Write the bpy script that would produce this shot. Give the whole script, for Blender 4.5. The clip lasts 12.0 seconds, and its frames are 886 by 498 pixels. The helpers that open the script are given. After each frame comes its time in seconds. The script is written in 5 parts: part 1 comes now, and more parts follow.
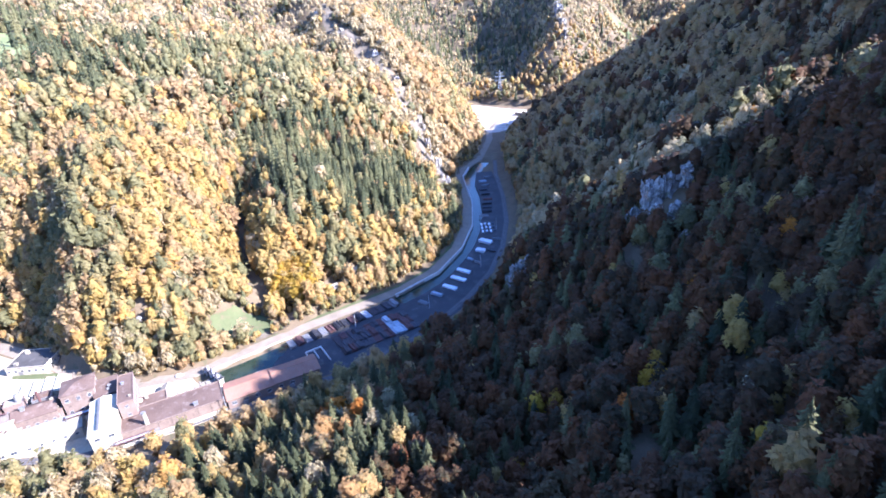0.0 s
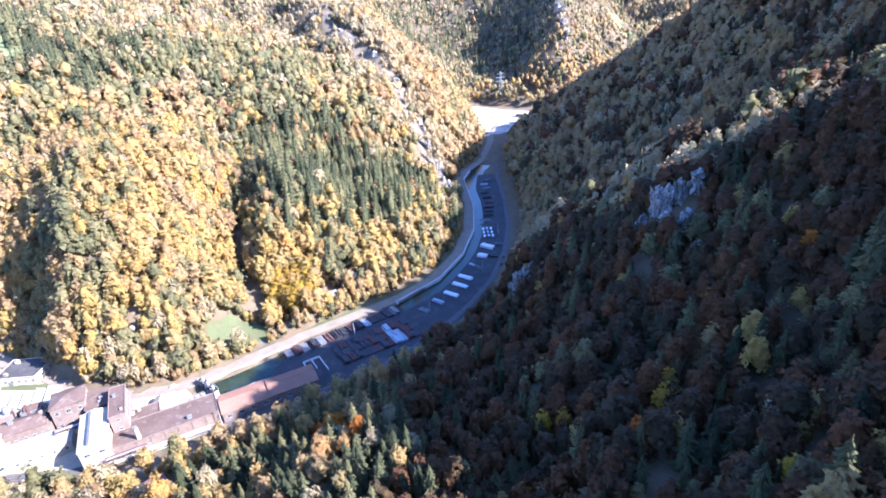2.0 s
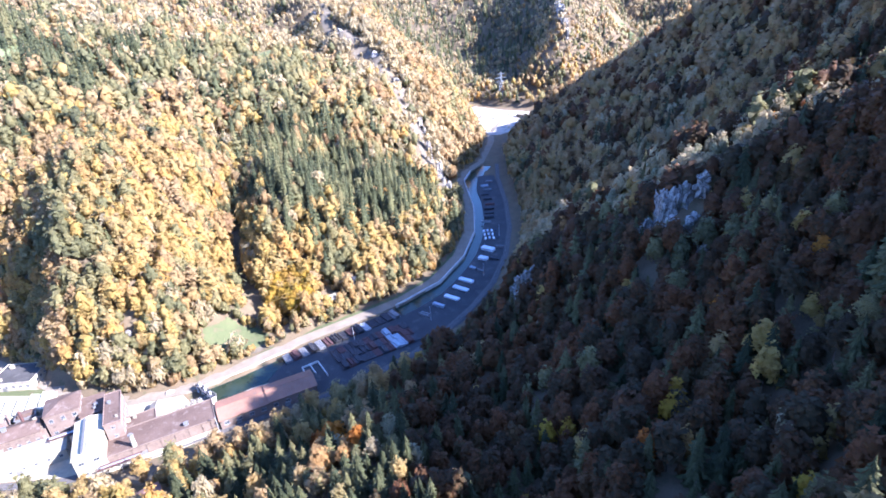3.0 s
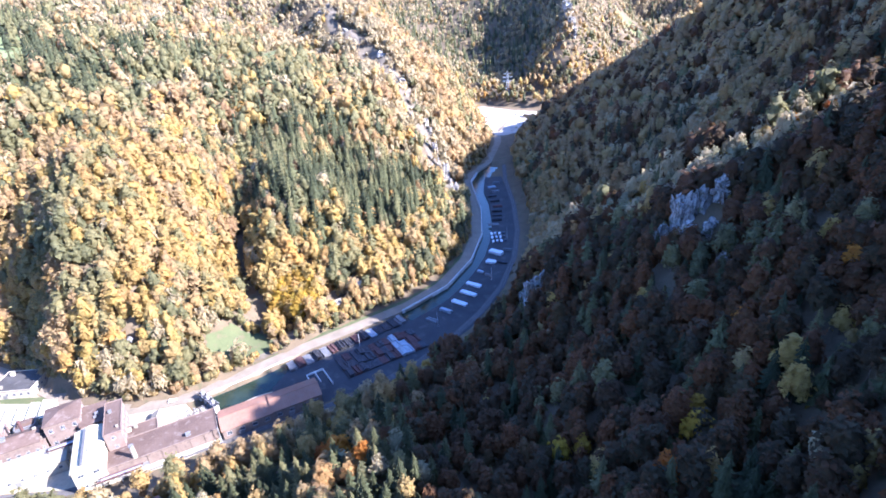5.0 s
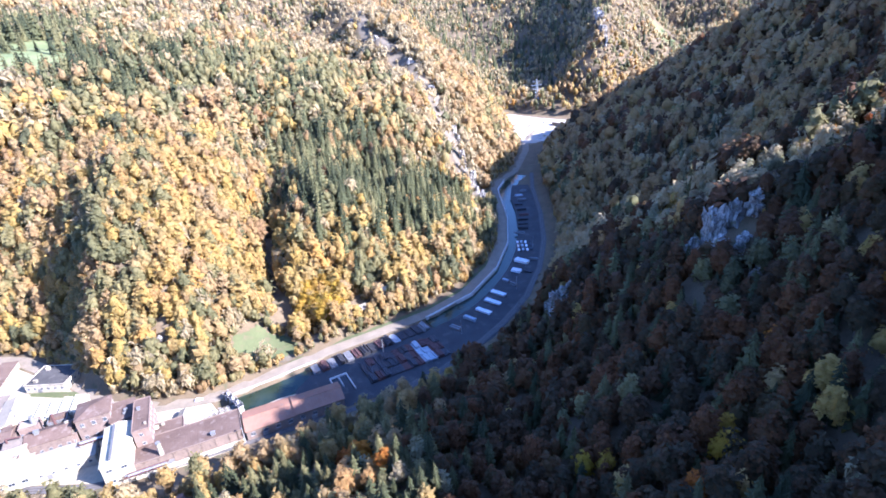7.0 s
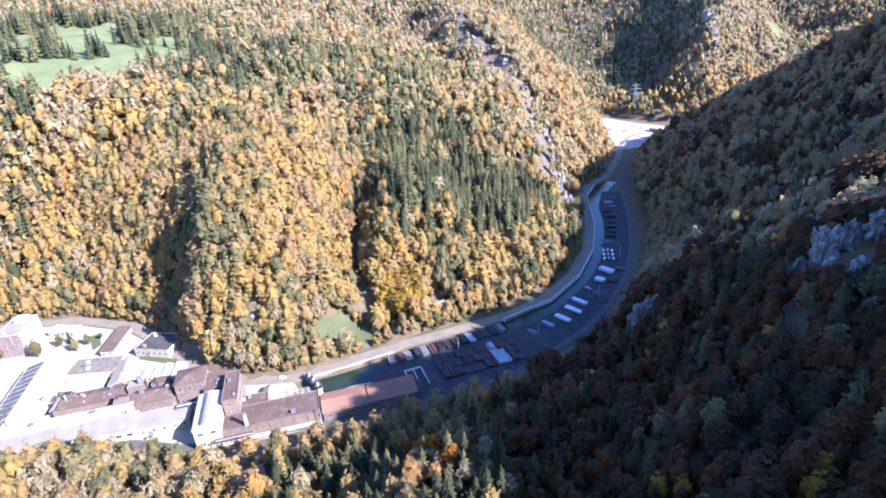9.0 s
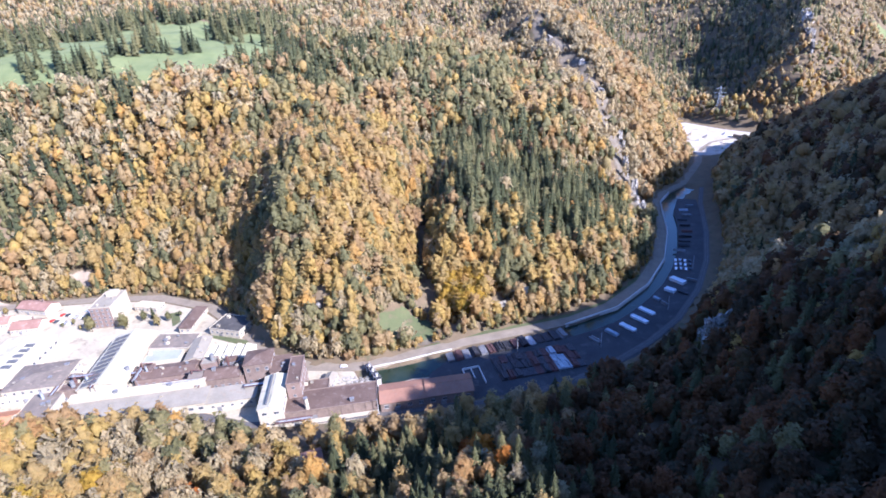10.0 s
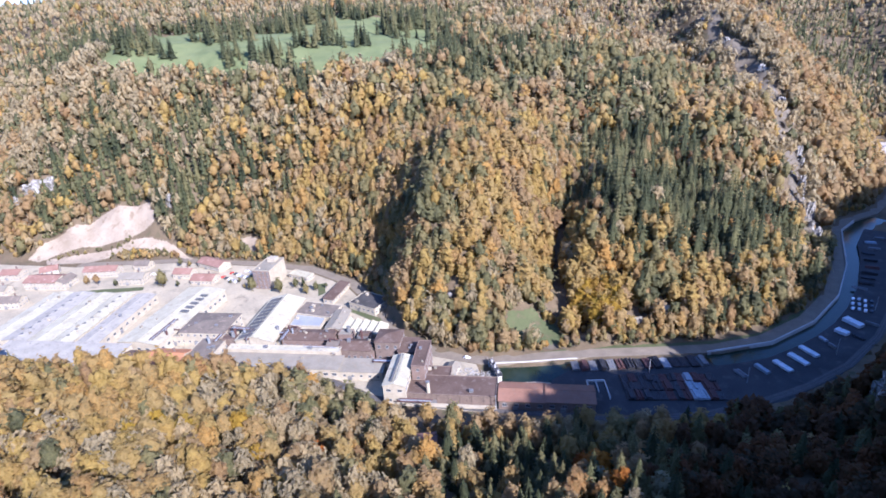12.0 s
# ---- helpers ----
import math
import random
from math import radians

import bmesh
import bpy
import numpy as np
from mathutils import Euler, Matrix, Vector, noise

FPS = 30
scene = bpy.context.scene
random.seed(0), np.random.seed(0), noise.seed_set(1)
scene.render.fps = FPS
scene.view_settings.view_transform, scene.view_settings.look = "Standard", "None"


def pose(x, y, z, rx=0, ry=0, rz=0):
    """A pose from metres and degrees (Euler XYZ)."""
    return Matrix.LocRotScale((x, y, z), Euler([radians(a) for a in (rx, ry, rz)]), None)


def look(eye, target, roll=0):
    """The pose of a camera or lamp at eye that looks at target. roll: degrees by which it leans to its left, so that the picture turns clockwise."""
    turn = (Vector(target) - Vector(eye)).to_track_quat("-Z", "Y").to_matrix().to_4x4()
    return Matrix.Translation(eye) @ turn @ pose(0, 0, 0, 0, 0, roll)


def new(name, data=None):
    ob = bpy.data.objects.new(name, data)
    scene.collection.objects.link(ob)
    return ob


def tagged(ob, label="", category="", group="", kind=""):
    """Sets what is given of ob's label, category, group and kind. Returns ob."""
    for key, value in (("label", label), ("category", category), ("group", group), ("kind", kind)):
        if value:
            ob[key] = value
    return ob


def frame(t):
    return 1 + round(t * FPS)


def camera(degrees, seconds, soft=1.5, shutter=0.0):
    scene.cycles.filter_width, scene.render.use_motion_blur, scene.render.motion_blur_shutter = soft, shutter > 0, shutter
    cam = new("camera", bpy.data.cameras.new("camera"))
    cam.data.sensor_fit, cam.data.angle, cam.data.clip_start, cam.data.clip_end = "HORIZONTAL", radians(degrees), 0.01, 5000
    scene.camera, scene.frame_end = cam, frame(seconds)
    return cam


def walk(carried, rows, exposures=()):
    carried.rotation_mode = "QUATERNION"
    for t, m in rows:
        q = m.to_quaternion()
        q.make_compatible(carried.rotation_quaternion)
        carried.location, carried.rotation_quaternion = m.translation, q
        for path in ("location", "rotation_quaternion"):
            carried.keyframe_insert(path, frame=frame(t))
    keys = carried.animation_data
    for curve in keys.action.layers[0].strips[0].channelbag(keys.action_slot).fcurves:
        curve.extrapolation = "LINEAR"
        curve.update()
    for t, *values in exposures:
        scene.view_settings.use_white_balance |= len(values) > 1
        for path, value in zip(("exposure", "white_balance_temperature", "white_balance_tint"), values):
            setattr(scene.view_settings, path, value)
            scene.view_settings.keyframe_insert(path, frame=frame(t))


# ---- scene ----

# ---------------------------------------------------------------- camera: a slow glide forward, then a turn to the left on the spot
cam = camera(77.80, 12.0, soft=1.75)
walk(cam, [
    (0, look((0.00, -0.00, 200.00), (0.00, 89.79, 155.97), -4.04)),
    (0.5, look((-0.23, 2.51, 199.99), (-0.24, 92.31, 155.99), -4.04)),
    (1, look((-0.43, 4.95, 199.96), (-0.42, 94.76, 156.00), -4.07)),
    (1.5, look((-0.63, 7.41, 199.88), (-0.59, 97.23, 155.92), -4.05)),
    (2, look((-0.80, 9.91, 199.82), (-0.74, 99.71, 155.81), -4.04)),
    (2.5, look((-1.00, 12.44, 199.76), (-0.95, 102.23, 155.74), -4.03)),
    (3, look((-1.18, 15.08, 199.70), (-1.08, 104.86, 155.66), -4.04)),
    (5, look((-2.12, 23.60, 199.23), (-3.03, 113.36, 155.15), -4.36)),
    (5.5, look((-2.26, 24.21, 199.18), (-4.26, 113.89, 154.98), -4.40)),
    (6, look((-2.40, 24.28, 199.34), (-5.40, 114.25, 155.80), -4.23)),
    (6.5, look((-2.38, 24.29, 199.53), (-6.22, 114.48, 156.52), -4.24)),
    (8.5, look((-2.35, 23.82, 200.11), (-17.65, 113.26, 158.08), -4.25)),
    (9, look((-2.25, 23.65, 200.02), (-22.42, 112.26, 158.29), -4.26)),
    (9.5, look((-2.09, 23.53, 199.84), (-27.54, 110.92, 158.43), -4.27)),
    (10, look((-2.07, 23.57, 199.61), (-33.53, 109.16, 158.57), -4.24)),
    (10.5, look((-2.07, 23.51, 199.39), (-39.34, 106.92, 158.70), -4.18)),
    (11, look((-2.19, 23.40, 199.23), (-44.90, 104.32, 158.89), -4.07)),
    (11.5, look((-2.40, 23.31, 199.19), (-50.31, 101.40, 159.12), -3.92)),
    (12, look((-2.55, 23.17, 199.16), (-55.78, 97.92, 159.42), -3.76)),
], exposures=[(0, 2.8, 4360, 28), (3, 2.8, 4360, 28), (6.5, 2.7, 4360, 28), (9, 2.3, 4360, 28), (12, 1.61, 4360, 28)])

# ---------------------------------------------------------------- daylight
SUN_DIR = Vector((0.95, -0.31, 0.65)).normalized()     # towards the sun
sun = new("sun", bpy.data.lights.new("sun", "SUN"))
sun.data.energy, sun.data.angle, sun.data.color = 5.0, radians(0.55), (1.0, 0.785, 0.495)
sun.matrix_world = look((0, 0, 0), -SUN_DIR)
sky_world = bpy.data.worlds.new("autumn_sky")
scene.world = sky_world
sky_world.use_nodes = True
_nt = sky_world.node_tree
_sky = _nt.nodes.new("ShaderNodeTexSky")
_sky.sky_type, _sky.sun_disc = "NISHITA", False
_sky.sun_elevation = math.asin(SUN_DIR.z)
_sky.sun_rotation = math.atan2(SUN_DIR.x, SUN_DIR.y)
_sky.altitude, _sky.dust_density = 500, 0.6
_bg = _nt.nodes["Background"]
_bg.inputs["Strength"].default_value = 0.08
_nt.links.new(_sky.outputs[0], _bg.inputs[0])

# ---------------------------------------------------------------- materials


class Shader:
    """A small builder for node materials."""

    def __init__(self, name, rough=0.9, metal=0.0):
        self.m = bpy.data.materials.new(name)
        self.m.use_nodes = True
        self.t = self.m.node_tree
        self.b = self.t.nodes["Principled BSDF"]
        self.b.inputs["Roughness"].default_value = rough
        self.b.inputs["Metallic"].default_value = metal
        self.b.inputs["Specular IOR Level"].default_value = 0.3
        self.where = self.t.nodes.new("ShaderNodeNewGeometry").outputs["Position"]

    def node(self, kind, **values):
        n = self.t.nodes.new(kind)
        for key, value in values.items():
            n.inputs[key].default_value = value
        return n

    def link(self, a, b):
        self.t.links.new(a, b)

    def noise(self, scale, detail=4.0, rough=0.6, stretch=None):
        n = self.node("ShaderNodeTexNoise", Scale=scale, Detail=detail, Roughness=rough)
        if stretch:
            mp = self.node("ShaderNodeMapping")
            mp.inputs["Scale"].default_value = stretch
            self.link(self.where, mp.inputs[0])
            self.link(mp.outputs[0], n.inputs["Vector"])
        else:
            self.link(self.where, n.inputs["Vector"])
        return n.outputs[0]

    def ramp(self, fac, stops):
        r = self.t.nodes.new("ShaderNodeValToRGB")
        while len(r.color_ramp.elements) < len(stops):
            r.color_ramp.elements.new(0.5)
        for e, (pos, col) in zip(r.color_ramp.elements, stops):
            e.position, e.color = pos, (*col, 1)
        self.link(fac, r.inputs[0])
        return r.outputs[0]

    def mix(self, fac, a, b, mode="MIX"):
        m = self.t.nodes.new("ShaderNodeMix")
        m.data_type, m.blend_type = "RGBA", mode
        for value, k in ((fac, 0), (a, 6), (b, 7)):
            if isinstance(value, (int, float)):
                m.inputs[k].default_value = value
            elif isinstance(value, tuple):
                m.inputs[k].default_value = (*value, 1)
            else:
                self.link(value, m.inputs[k])
        return m.outputs[2]

    def math(self, op, a, b):
        m = self.t.nodes.new("ShaderNodeMath")
        m.operation = op
        for k, value in enumerate((a, b)):
            if isinstance(value, (int, float)):
                m.inputs[k].default_value = value
            else:
                self.link(value, m.inputs[k])
        return m.outputs[0]

    def colour(self, socket):
        self.link(socket, self.b.inputs["Base Color"])
        return self

    def bump(self, socket, strength=0.4, distance=0.2):
        n = self.node("ShaderNodeBump", Strength=strength, Distance=distance)
        self.link(socket, n.inputs["Height"])
        self.link(n.outputs[0], self.b.inputs["Normal"])
        return self


def plain(name, a, b, scale, rough=0.85, metal=0.0, bump=0.3, fine=None, spots=None):
    """Two tones mixed by noise at two scales, with a fine relief; spots: a third tone in scattered stains."""
    s = Shader(name, rough, metal)
    big, small = s.noise(scale), s.noise(fine or scale * 7, 3)
    col = s.ramp(s.math("ADD", s.math("MULTIPLY", big, 0.65), s.math("MULTIPLY", small, 0.35)), [(0.34, a), (0.66, b)])
    if spots:
        col = s.mix(s.ramp(s.noise(scale * 2.3, 5), [(0.56, (0, 0, 0)), (0.68, (1, 1, 1))]), col, spots)
    return s.colour(col).bump(small, bump).m


def leaves(name, stops, glow=0.35, clump=0.8):
    """Foliage: the tint differs from tree to tree, the leaf clumps stand out in relief and painted shading, and some
    sun comes through.
    """
    s = Shader(name, 0.75)
    tint = s.t.nodes.new("ShaderNodeAttribute")
    tint.attribute_name = "tint"
    info = s.t.nodes.new("ShaderNodeObjectInfo")
    geo = s.t.nodes.new("ShaderNodeNewGeometry")
    # single trees carry their own chance tint by an object colour of full alpha, joined woods none
    one = s.math("ADD", tint.outputs["Fac"], s.math("MULTIPLY", info.outputs["Random"], info.outputs["Alpha"]))
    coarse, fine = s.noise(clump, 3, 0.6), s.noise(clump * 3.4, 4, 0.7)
    spray = s.math("ADD", s.math("MULTIPLY", s.math("SUBTRACT", geo.outputs["Random Per Island"], 0.5), 0.1), s.math("MULTIPLY", s.math("SUBTRACT", coarse, 0.5), 0.45))
    col = s.ramp(s.math("ADD", one, spray), stops)
    # shade between clumps painted in: colour darkens in the relief's hollows, lightens on crests
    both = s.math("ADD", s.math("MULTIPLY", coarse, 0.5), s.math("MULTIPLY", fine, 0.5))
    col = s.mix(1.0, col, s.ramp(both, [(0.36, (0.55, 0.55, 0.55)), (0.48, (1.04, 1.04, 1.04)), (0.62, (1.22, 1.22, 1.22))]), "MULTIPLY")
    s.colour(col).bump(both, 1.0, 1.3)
    tr = s.t.nodes.new("ShaderNodeBsdfTranslucent")
    s.link(col, tr.inputs[0])
    mx = s.t.nodes.new("ShaderNodeMixShader")
    mx.inputs[0].default_value = glow
    s.link(s.b.outputs[0], mx.inputs[1])
    s.link(tr.outputs[0], mx.inputs[2])
    s.link(mx.outputs[0], s.t.nodes["Material Output"].inputs[0])
    return s.m


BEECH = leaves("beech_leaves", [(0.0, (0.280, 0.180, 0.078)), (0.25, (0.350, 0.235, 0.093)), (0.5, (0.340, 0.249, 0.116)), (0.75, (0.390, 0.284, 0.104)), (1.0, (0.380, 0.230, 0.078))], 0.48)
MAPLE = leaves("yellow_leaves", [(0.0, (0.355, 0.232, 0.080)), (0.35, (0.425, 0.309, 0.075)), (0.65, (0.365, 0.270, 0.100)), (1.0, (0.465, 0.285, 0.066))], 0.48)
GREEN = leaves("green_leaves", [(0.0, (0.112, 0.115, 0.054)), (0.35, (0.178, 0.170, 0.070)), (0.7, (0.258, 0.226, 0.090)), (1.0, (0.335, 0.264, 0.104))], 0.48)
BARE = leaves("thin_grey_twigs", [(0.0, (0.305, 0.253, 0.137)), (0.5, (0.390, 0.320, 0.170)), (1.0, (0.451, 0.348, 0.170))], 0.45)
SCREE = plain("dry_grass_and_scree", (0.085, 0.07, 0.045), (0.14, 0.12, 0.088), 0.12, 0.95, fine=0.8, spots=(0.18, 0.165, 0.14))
# russet brown leaves, darkened in colour to deepen the shade on their slope
SHADE_OAK = leaves("shade_darkened_oak_leaves", [(0.0, (0.050, 0.038, 0.016)), (0.3, (0.115, 0.055, 0.019)), (0.5, (0.048, 0.044, 0.019)), (0.75, (0.150, 0.064, 0.019)), (1.0, (0.080, 0.062, 0.022))], 0.35)
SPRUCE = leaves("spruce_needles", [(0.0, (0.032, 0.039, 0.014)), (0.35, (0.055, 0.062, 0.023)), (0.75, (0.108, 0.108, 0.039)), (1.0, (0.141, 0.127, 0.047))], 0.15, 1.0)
BARK = plain("bark", (0.07, 0.05, 0.035), (0.17, 0.14, 0.11), 2.0, 0.95)
SOIL = plain("forest_floor", (0.09, 0.068, 0.038), (0.150, 0.114, 0.064), 0.08, 0.95, fine=1.1, spots=(0.075, 0.072, 0.034))
GRASS = plain("autumn_meadow", (0.095, 0.118, 0.042), (0.155, 0.172, 0.066), 0.05, 0.95, fine=1.5)
DRY_GRASS = plain("dull_autumn_grass", (0.060, 0.072, 0.028), (0.100, 0.108, 0.044), 0.09, 0.95, fine=1.3, spots=(0.10, 0.085, 0.045))
GRAVEL = plain("pale_gravel", (0.42, 0.40, 0.36), (0.62, 0.59, 0.54), 0.12, 0.95, fine=1.6)
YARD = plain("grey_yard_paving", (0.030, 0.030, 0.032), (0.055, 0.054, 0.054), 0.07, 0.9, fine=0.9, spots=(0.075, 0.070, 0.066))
ASPHALT = plain("pale_asphalt", (0.144, 0.121, 0.086), (0.219, 0.183, 0.130), 0.15, 0.9, fine=1.2, spots=(0.163, 0.137, 0.100))
ROCK = Shader("pale_limestone", 0.92)
_streak, _fine = ROCK.noise(0.55, 6, 0.7, (1.0, 1.0, 0.22)), ROCK.noise(1.4, 4)
_face = ROCK.ramp(ROCK.math("ADD", ROCK.math("MULTIPLY", _streak, 0.7), ROCK.math("MULTIPLY", _fine, 0.3)), [(0.40, (0.055, 0.052, 0.045)), (0.49, (0.22, 0.205, 0.18)), (0.66, (0.48, 0.455, 0.41))])
ROCK.colour(ROCK.mix(ROCK.ramp(ROCK.noise(0.22, 5), [(0.55, (0, 0, 0)), (0.64, (1, 1, 1))]), _face, (0.10, 0.10, 0.055))).bump(_streak, 0.9, 0.8)
ROCK = ROCK.m

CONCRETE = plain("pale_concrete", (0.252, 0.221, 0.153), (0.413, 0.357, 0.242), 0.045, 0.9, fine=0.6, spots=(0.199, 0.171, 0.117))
ROADWALL = plain("whitewashed_concrete_wall", (0.40, 0.38, 0.34), (0.56, 0.54, 0.49), 0.25, 0.9)
QUARRY = plain("white_crushed_stone", (0.27, 0.245, 0.20), (0.42, 0.385, 0.32), 0.05, 0.95, fine=0.7, spots=(0.20, 0.17, 0.13))
CLAY = plain("bare_pale_earth", (0.23, 0.185, 0.125), (0.36, 0.30, 0.215), 0.06, 0.95, fine=0.9, spots=(0.20, 0.155, 0.10))
BALLAST = plain("railway_ballast", (0.07, 0.065, 0.06), (0.12, 0.11, 0.10), 0.4, 0.95, fine=3.0)
RAIL = plain("worn_rail_steel", (0.09, 0.08, 0.075), (0.16, 0.145, 0.135), 0.5, 0.55, 0.4)
WATER = Shader("green_river_water", 0.15)
WATER.b.inputs["Specular IOR Level"].default_value = 0.35
WATER.colour(WATER.ramp(WATER.noise(0.09), [(0.35, (0.012, 0.022, 0.014)), (0.65, (0.024, 0.034, 0.022))])).bump(WATER.noise(1.3, 3), 0.25, 0.1)
WATER = WATER.m


def sheet(name, a, b, step, turn, rough=0.6, metal=0.0, spots=None):
    """Ribbed or seamed roof sheeting: ribs across the plan at an even step, weathered in patches."""
    s = Shader(name, rough, metal)
    mp = s.node("ShaderNodeMapping")
    mp.inputs["Rotation"].default_value = (0, 0, radians(turn))
    s.link(s.where, mp.inputs[0])
    w = s.node("ShaderNodeTexWave", Scale=0.32 / step, Distortion=0.4)
    w.inputs["Detail"].default_value = 1.0
    s.link(mp.outputs[0], w.inputs["Vector"])
    big, small = s.noise(0.11, 5), s.noise(0.9, 3)
    col = s.ramp(s.math("ADD", s.math("MULTIPLY", big, 0.7), s.math("MULTIPLY", small, 0.3)), [(0.35, a), (0.65, b)])
    if spots:
        col = s.mix(s.ramp(s.noise(0.28, 6), [(0.55, (0, 0, 0)), (0.66, (1, 1, 1))]), col, spots)
    return s.colour(col).bump(w.outputs[0], 0.3, 0.06).m


AXIS = 26.0                                  # the works' long walls run 26 degrees off the x axis
BROWN_SHEET = sheet("brown_ribbed_roof", (0.076, 0.050, 0.036), (0.120, 0.084, 0.063), 1.2, -AXIS, 0.85, spots=(0.14, 0.108, 0.086))
PINK_SHEET = sheet("faded_red_ribbed_roof", (0.165, 0.088, 0.054), (0.235, 0.130, 0.082), 1.2, -AXIS, 0.85, spots=(0.18, 0.118, 0.082))
WHITE_SHEET = sheet("white_ribbed_roof", (0.315, 0.292, 0.208), (0.462, 0.426, 0.302), 1.0, -AXIS, 0.6, spots=(0.294, 0.262, 0.179))
BLUE_SHEET = sheet("pale_blue_grey_roof", (0.24, 0.25, 0.255), (0.32, 0.33, 0.335), 1.0, -AXIS, 0.6, spots=(0.28, 0.275, 0.265))
PALE_SHEET = sheet("pale_weathered_roof", (0.26, 0.243, 0.20), (0.355, 0.33, 0.27), 1.0, -AXIS, 0.85, spots=(0.22, 0.20, 0.165))
BLACK_FELT = sheet("black_felt_roof", (0.040, 0.038, 0.036), (0.068, 0.064, 0.060), 1.6, -AXIS, 0.9, spots=(0.08, 0.074, 0.068))
DARK_SHEET = sheet("dark_grey_felt_roof", (0.114, 0.095, 0.074), (0.181, 0.151, 0.116), 1.6, -AXIS, 0.85, spots=(0.215, 0.174, 0.132))
GREY_SHEET = sheet("mid_grey_roof", (0.178, 0.16, 0.119), (0.263, 0.235, 0.178), 1.4, -AXIS, 0.8, spots=(0.22, 0.185, 0.132))
TILES = sheet("red_clay_tiles", (0.185, 0.105, 0.075), (0.25, 0.150, 0.108), 0.45, -AXIS, 0.85, spots=(0.29, 0.195, 0.15))
ORANGE_TILES = sheet("orange_clay_tiles", (0.286, 0.131, 0.056), (0.396, 0.194, 0.088), 0.45, -AXIS, 0.85, spots=(0.330, 0.179, 0.088))
PLASTER = plain("white_plastered_wall", (0.294, 0.260, 0.190), (0.442, 0.392, 0.287), 0.2, 0.9, fine=1.4, spots=(0.315, 0.274, 0.193))
BRICKWORK = plain("red_brown_plastered_wall", (0.138, 0.1, 0.0782), (0.204, 0.15, 0.12), 0.3, 0.9, fine=2.0)
ROSE = plain("pinkish_plastered_wall", (0.130, 0.098, 0.076), (0.185, 0.142, 0.112), 0.25, 0.9, fine=1.6, spots=(0.105, 0.080, 0.064))
GLASS = plain("dark_window_glass", (0.03, 0.035, 0.04), (0.06, 0.07, 0.08), 0.5, 0.08, bump=0.02)
FRAMES = plain("painted_window_frame", (0.30, 0.29, 0.28), (0.40, 0.39, 0.38), 1.0, 0.6)
PANEL = plain("grey_skylight_glass", (0.075, 0.075, 0.075), (0.125, 0.125, 0.122), 0.3, 0.45)
STEEL = plain("grey_painted_steel", (0.14, 0.14, 0.14), (0.24, 0.24, 0.24), 0.8, 0.5, 0.3)
RUSTY = plain("rusty_steel", (0.065, 0.036, 0.032), (0.115, 0.060, 0.052), 0.5, 0.8, 0.1, spots=(0.07, 0.045, 0.04))
BLACKSTEEL = plain("dark_mill_steel", (0.035, 0.035, 0.04), (0.075, 0.075, 0.08), 0.5, 0.55, 0.5)
BRIGHTSTEEL = plain("pale_galvanised_steel", (0.26, 0.29, 0.32), (0.42, 0.45, 0.48), 0.6, 0.4, 0.4)
WHITEWRAP = plain("white_sheet_wrapping", (0.46, 0.48, 0.50), (0.66, 0.67, 0.68), 0.9, 0.6)
TIMBER = plain("weathered_timber", (0.20, 0.16, 0.12), (0.34, 0.28, 0.21), 0.6, 0.9)
RUBBER = plain("black_tyre_rubber", (0.02, 0.02, 0.02), (0.04, 0.04, 0.04), 3.0, 0.9)
PAINTS = [plain("car_paint_white", (0.70, 0.70, 0.70), (0.78, 0.78, 0.78), 1.0, 0.25, bump=0.0), plain("car_paint_silver", (0.42, 0.43, 0.45), (0.50, 0.51, 0.53), 1.0, 0.3, 0.5, bump=0.0),
          plain("car_paint_dark", (0.03, 0.035, 0.05), (0.05, 0.055, 0.07), 1.0, 0.25, bump=0.0), plain("car_paint_red", (0.35, 0.03, 0.025), (0.42, 0.05, 0.035), 1.0, 0.25, bump=0.0)]

# ---------------------------------------------------------------- terrain
# foot of the northern slope (seen across the river) and of the southern one, at the level of the valley floor
FOOT_NORTH = [(-1100, 150), (-800, 160), (-640, 185), (-535, 240), (-469, 282), (-393, 306), (-351, 320), (-292, 316), (-248, 291),
              (-212, 268), (-180, 263.5), (-160, 267), (-138, 280), (-110, 301.5), (-82, 324), (-39, 356), (-13, 384), (8, 424), (20, 474), (22, 531),
              (17, 582), (27, 622), (47, 652), (58, 700), (66, 745), (58, 830), (48, 930), (70, 985)]
FOOT_SOUTH = [(-1100, -60), (-800, -40), (-560, 40), (-435, 100), (-356, 137), (-292, 172), (-225, 198), (-170, 200), (-142, 211), (-110, 226), (-76, 247),
              (-53, 258), (-15, 279), (9, 300), (34, 333), (53, 380), (66, 446), (72, 516), (72, 587), (76, 640), (88, 700), (108, 758),
              (150, 815), (215, 850), (200, 900), (130, 935), (70, 985)]
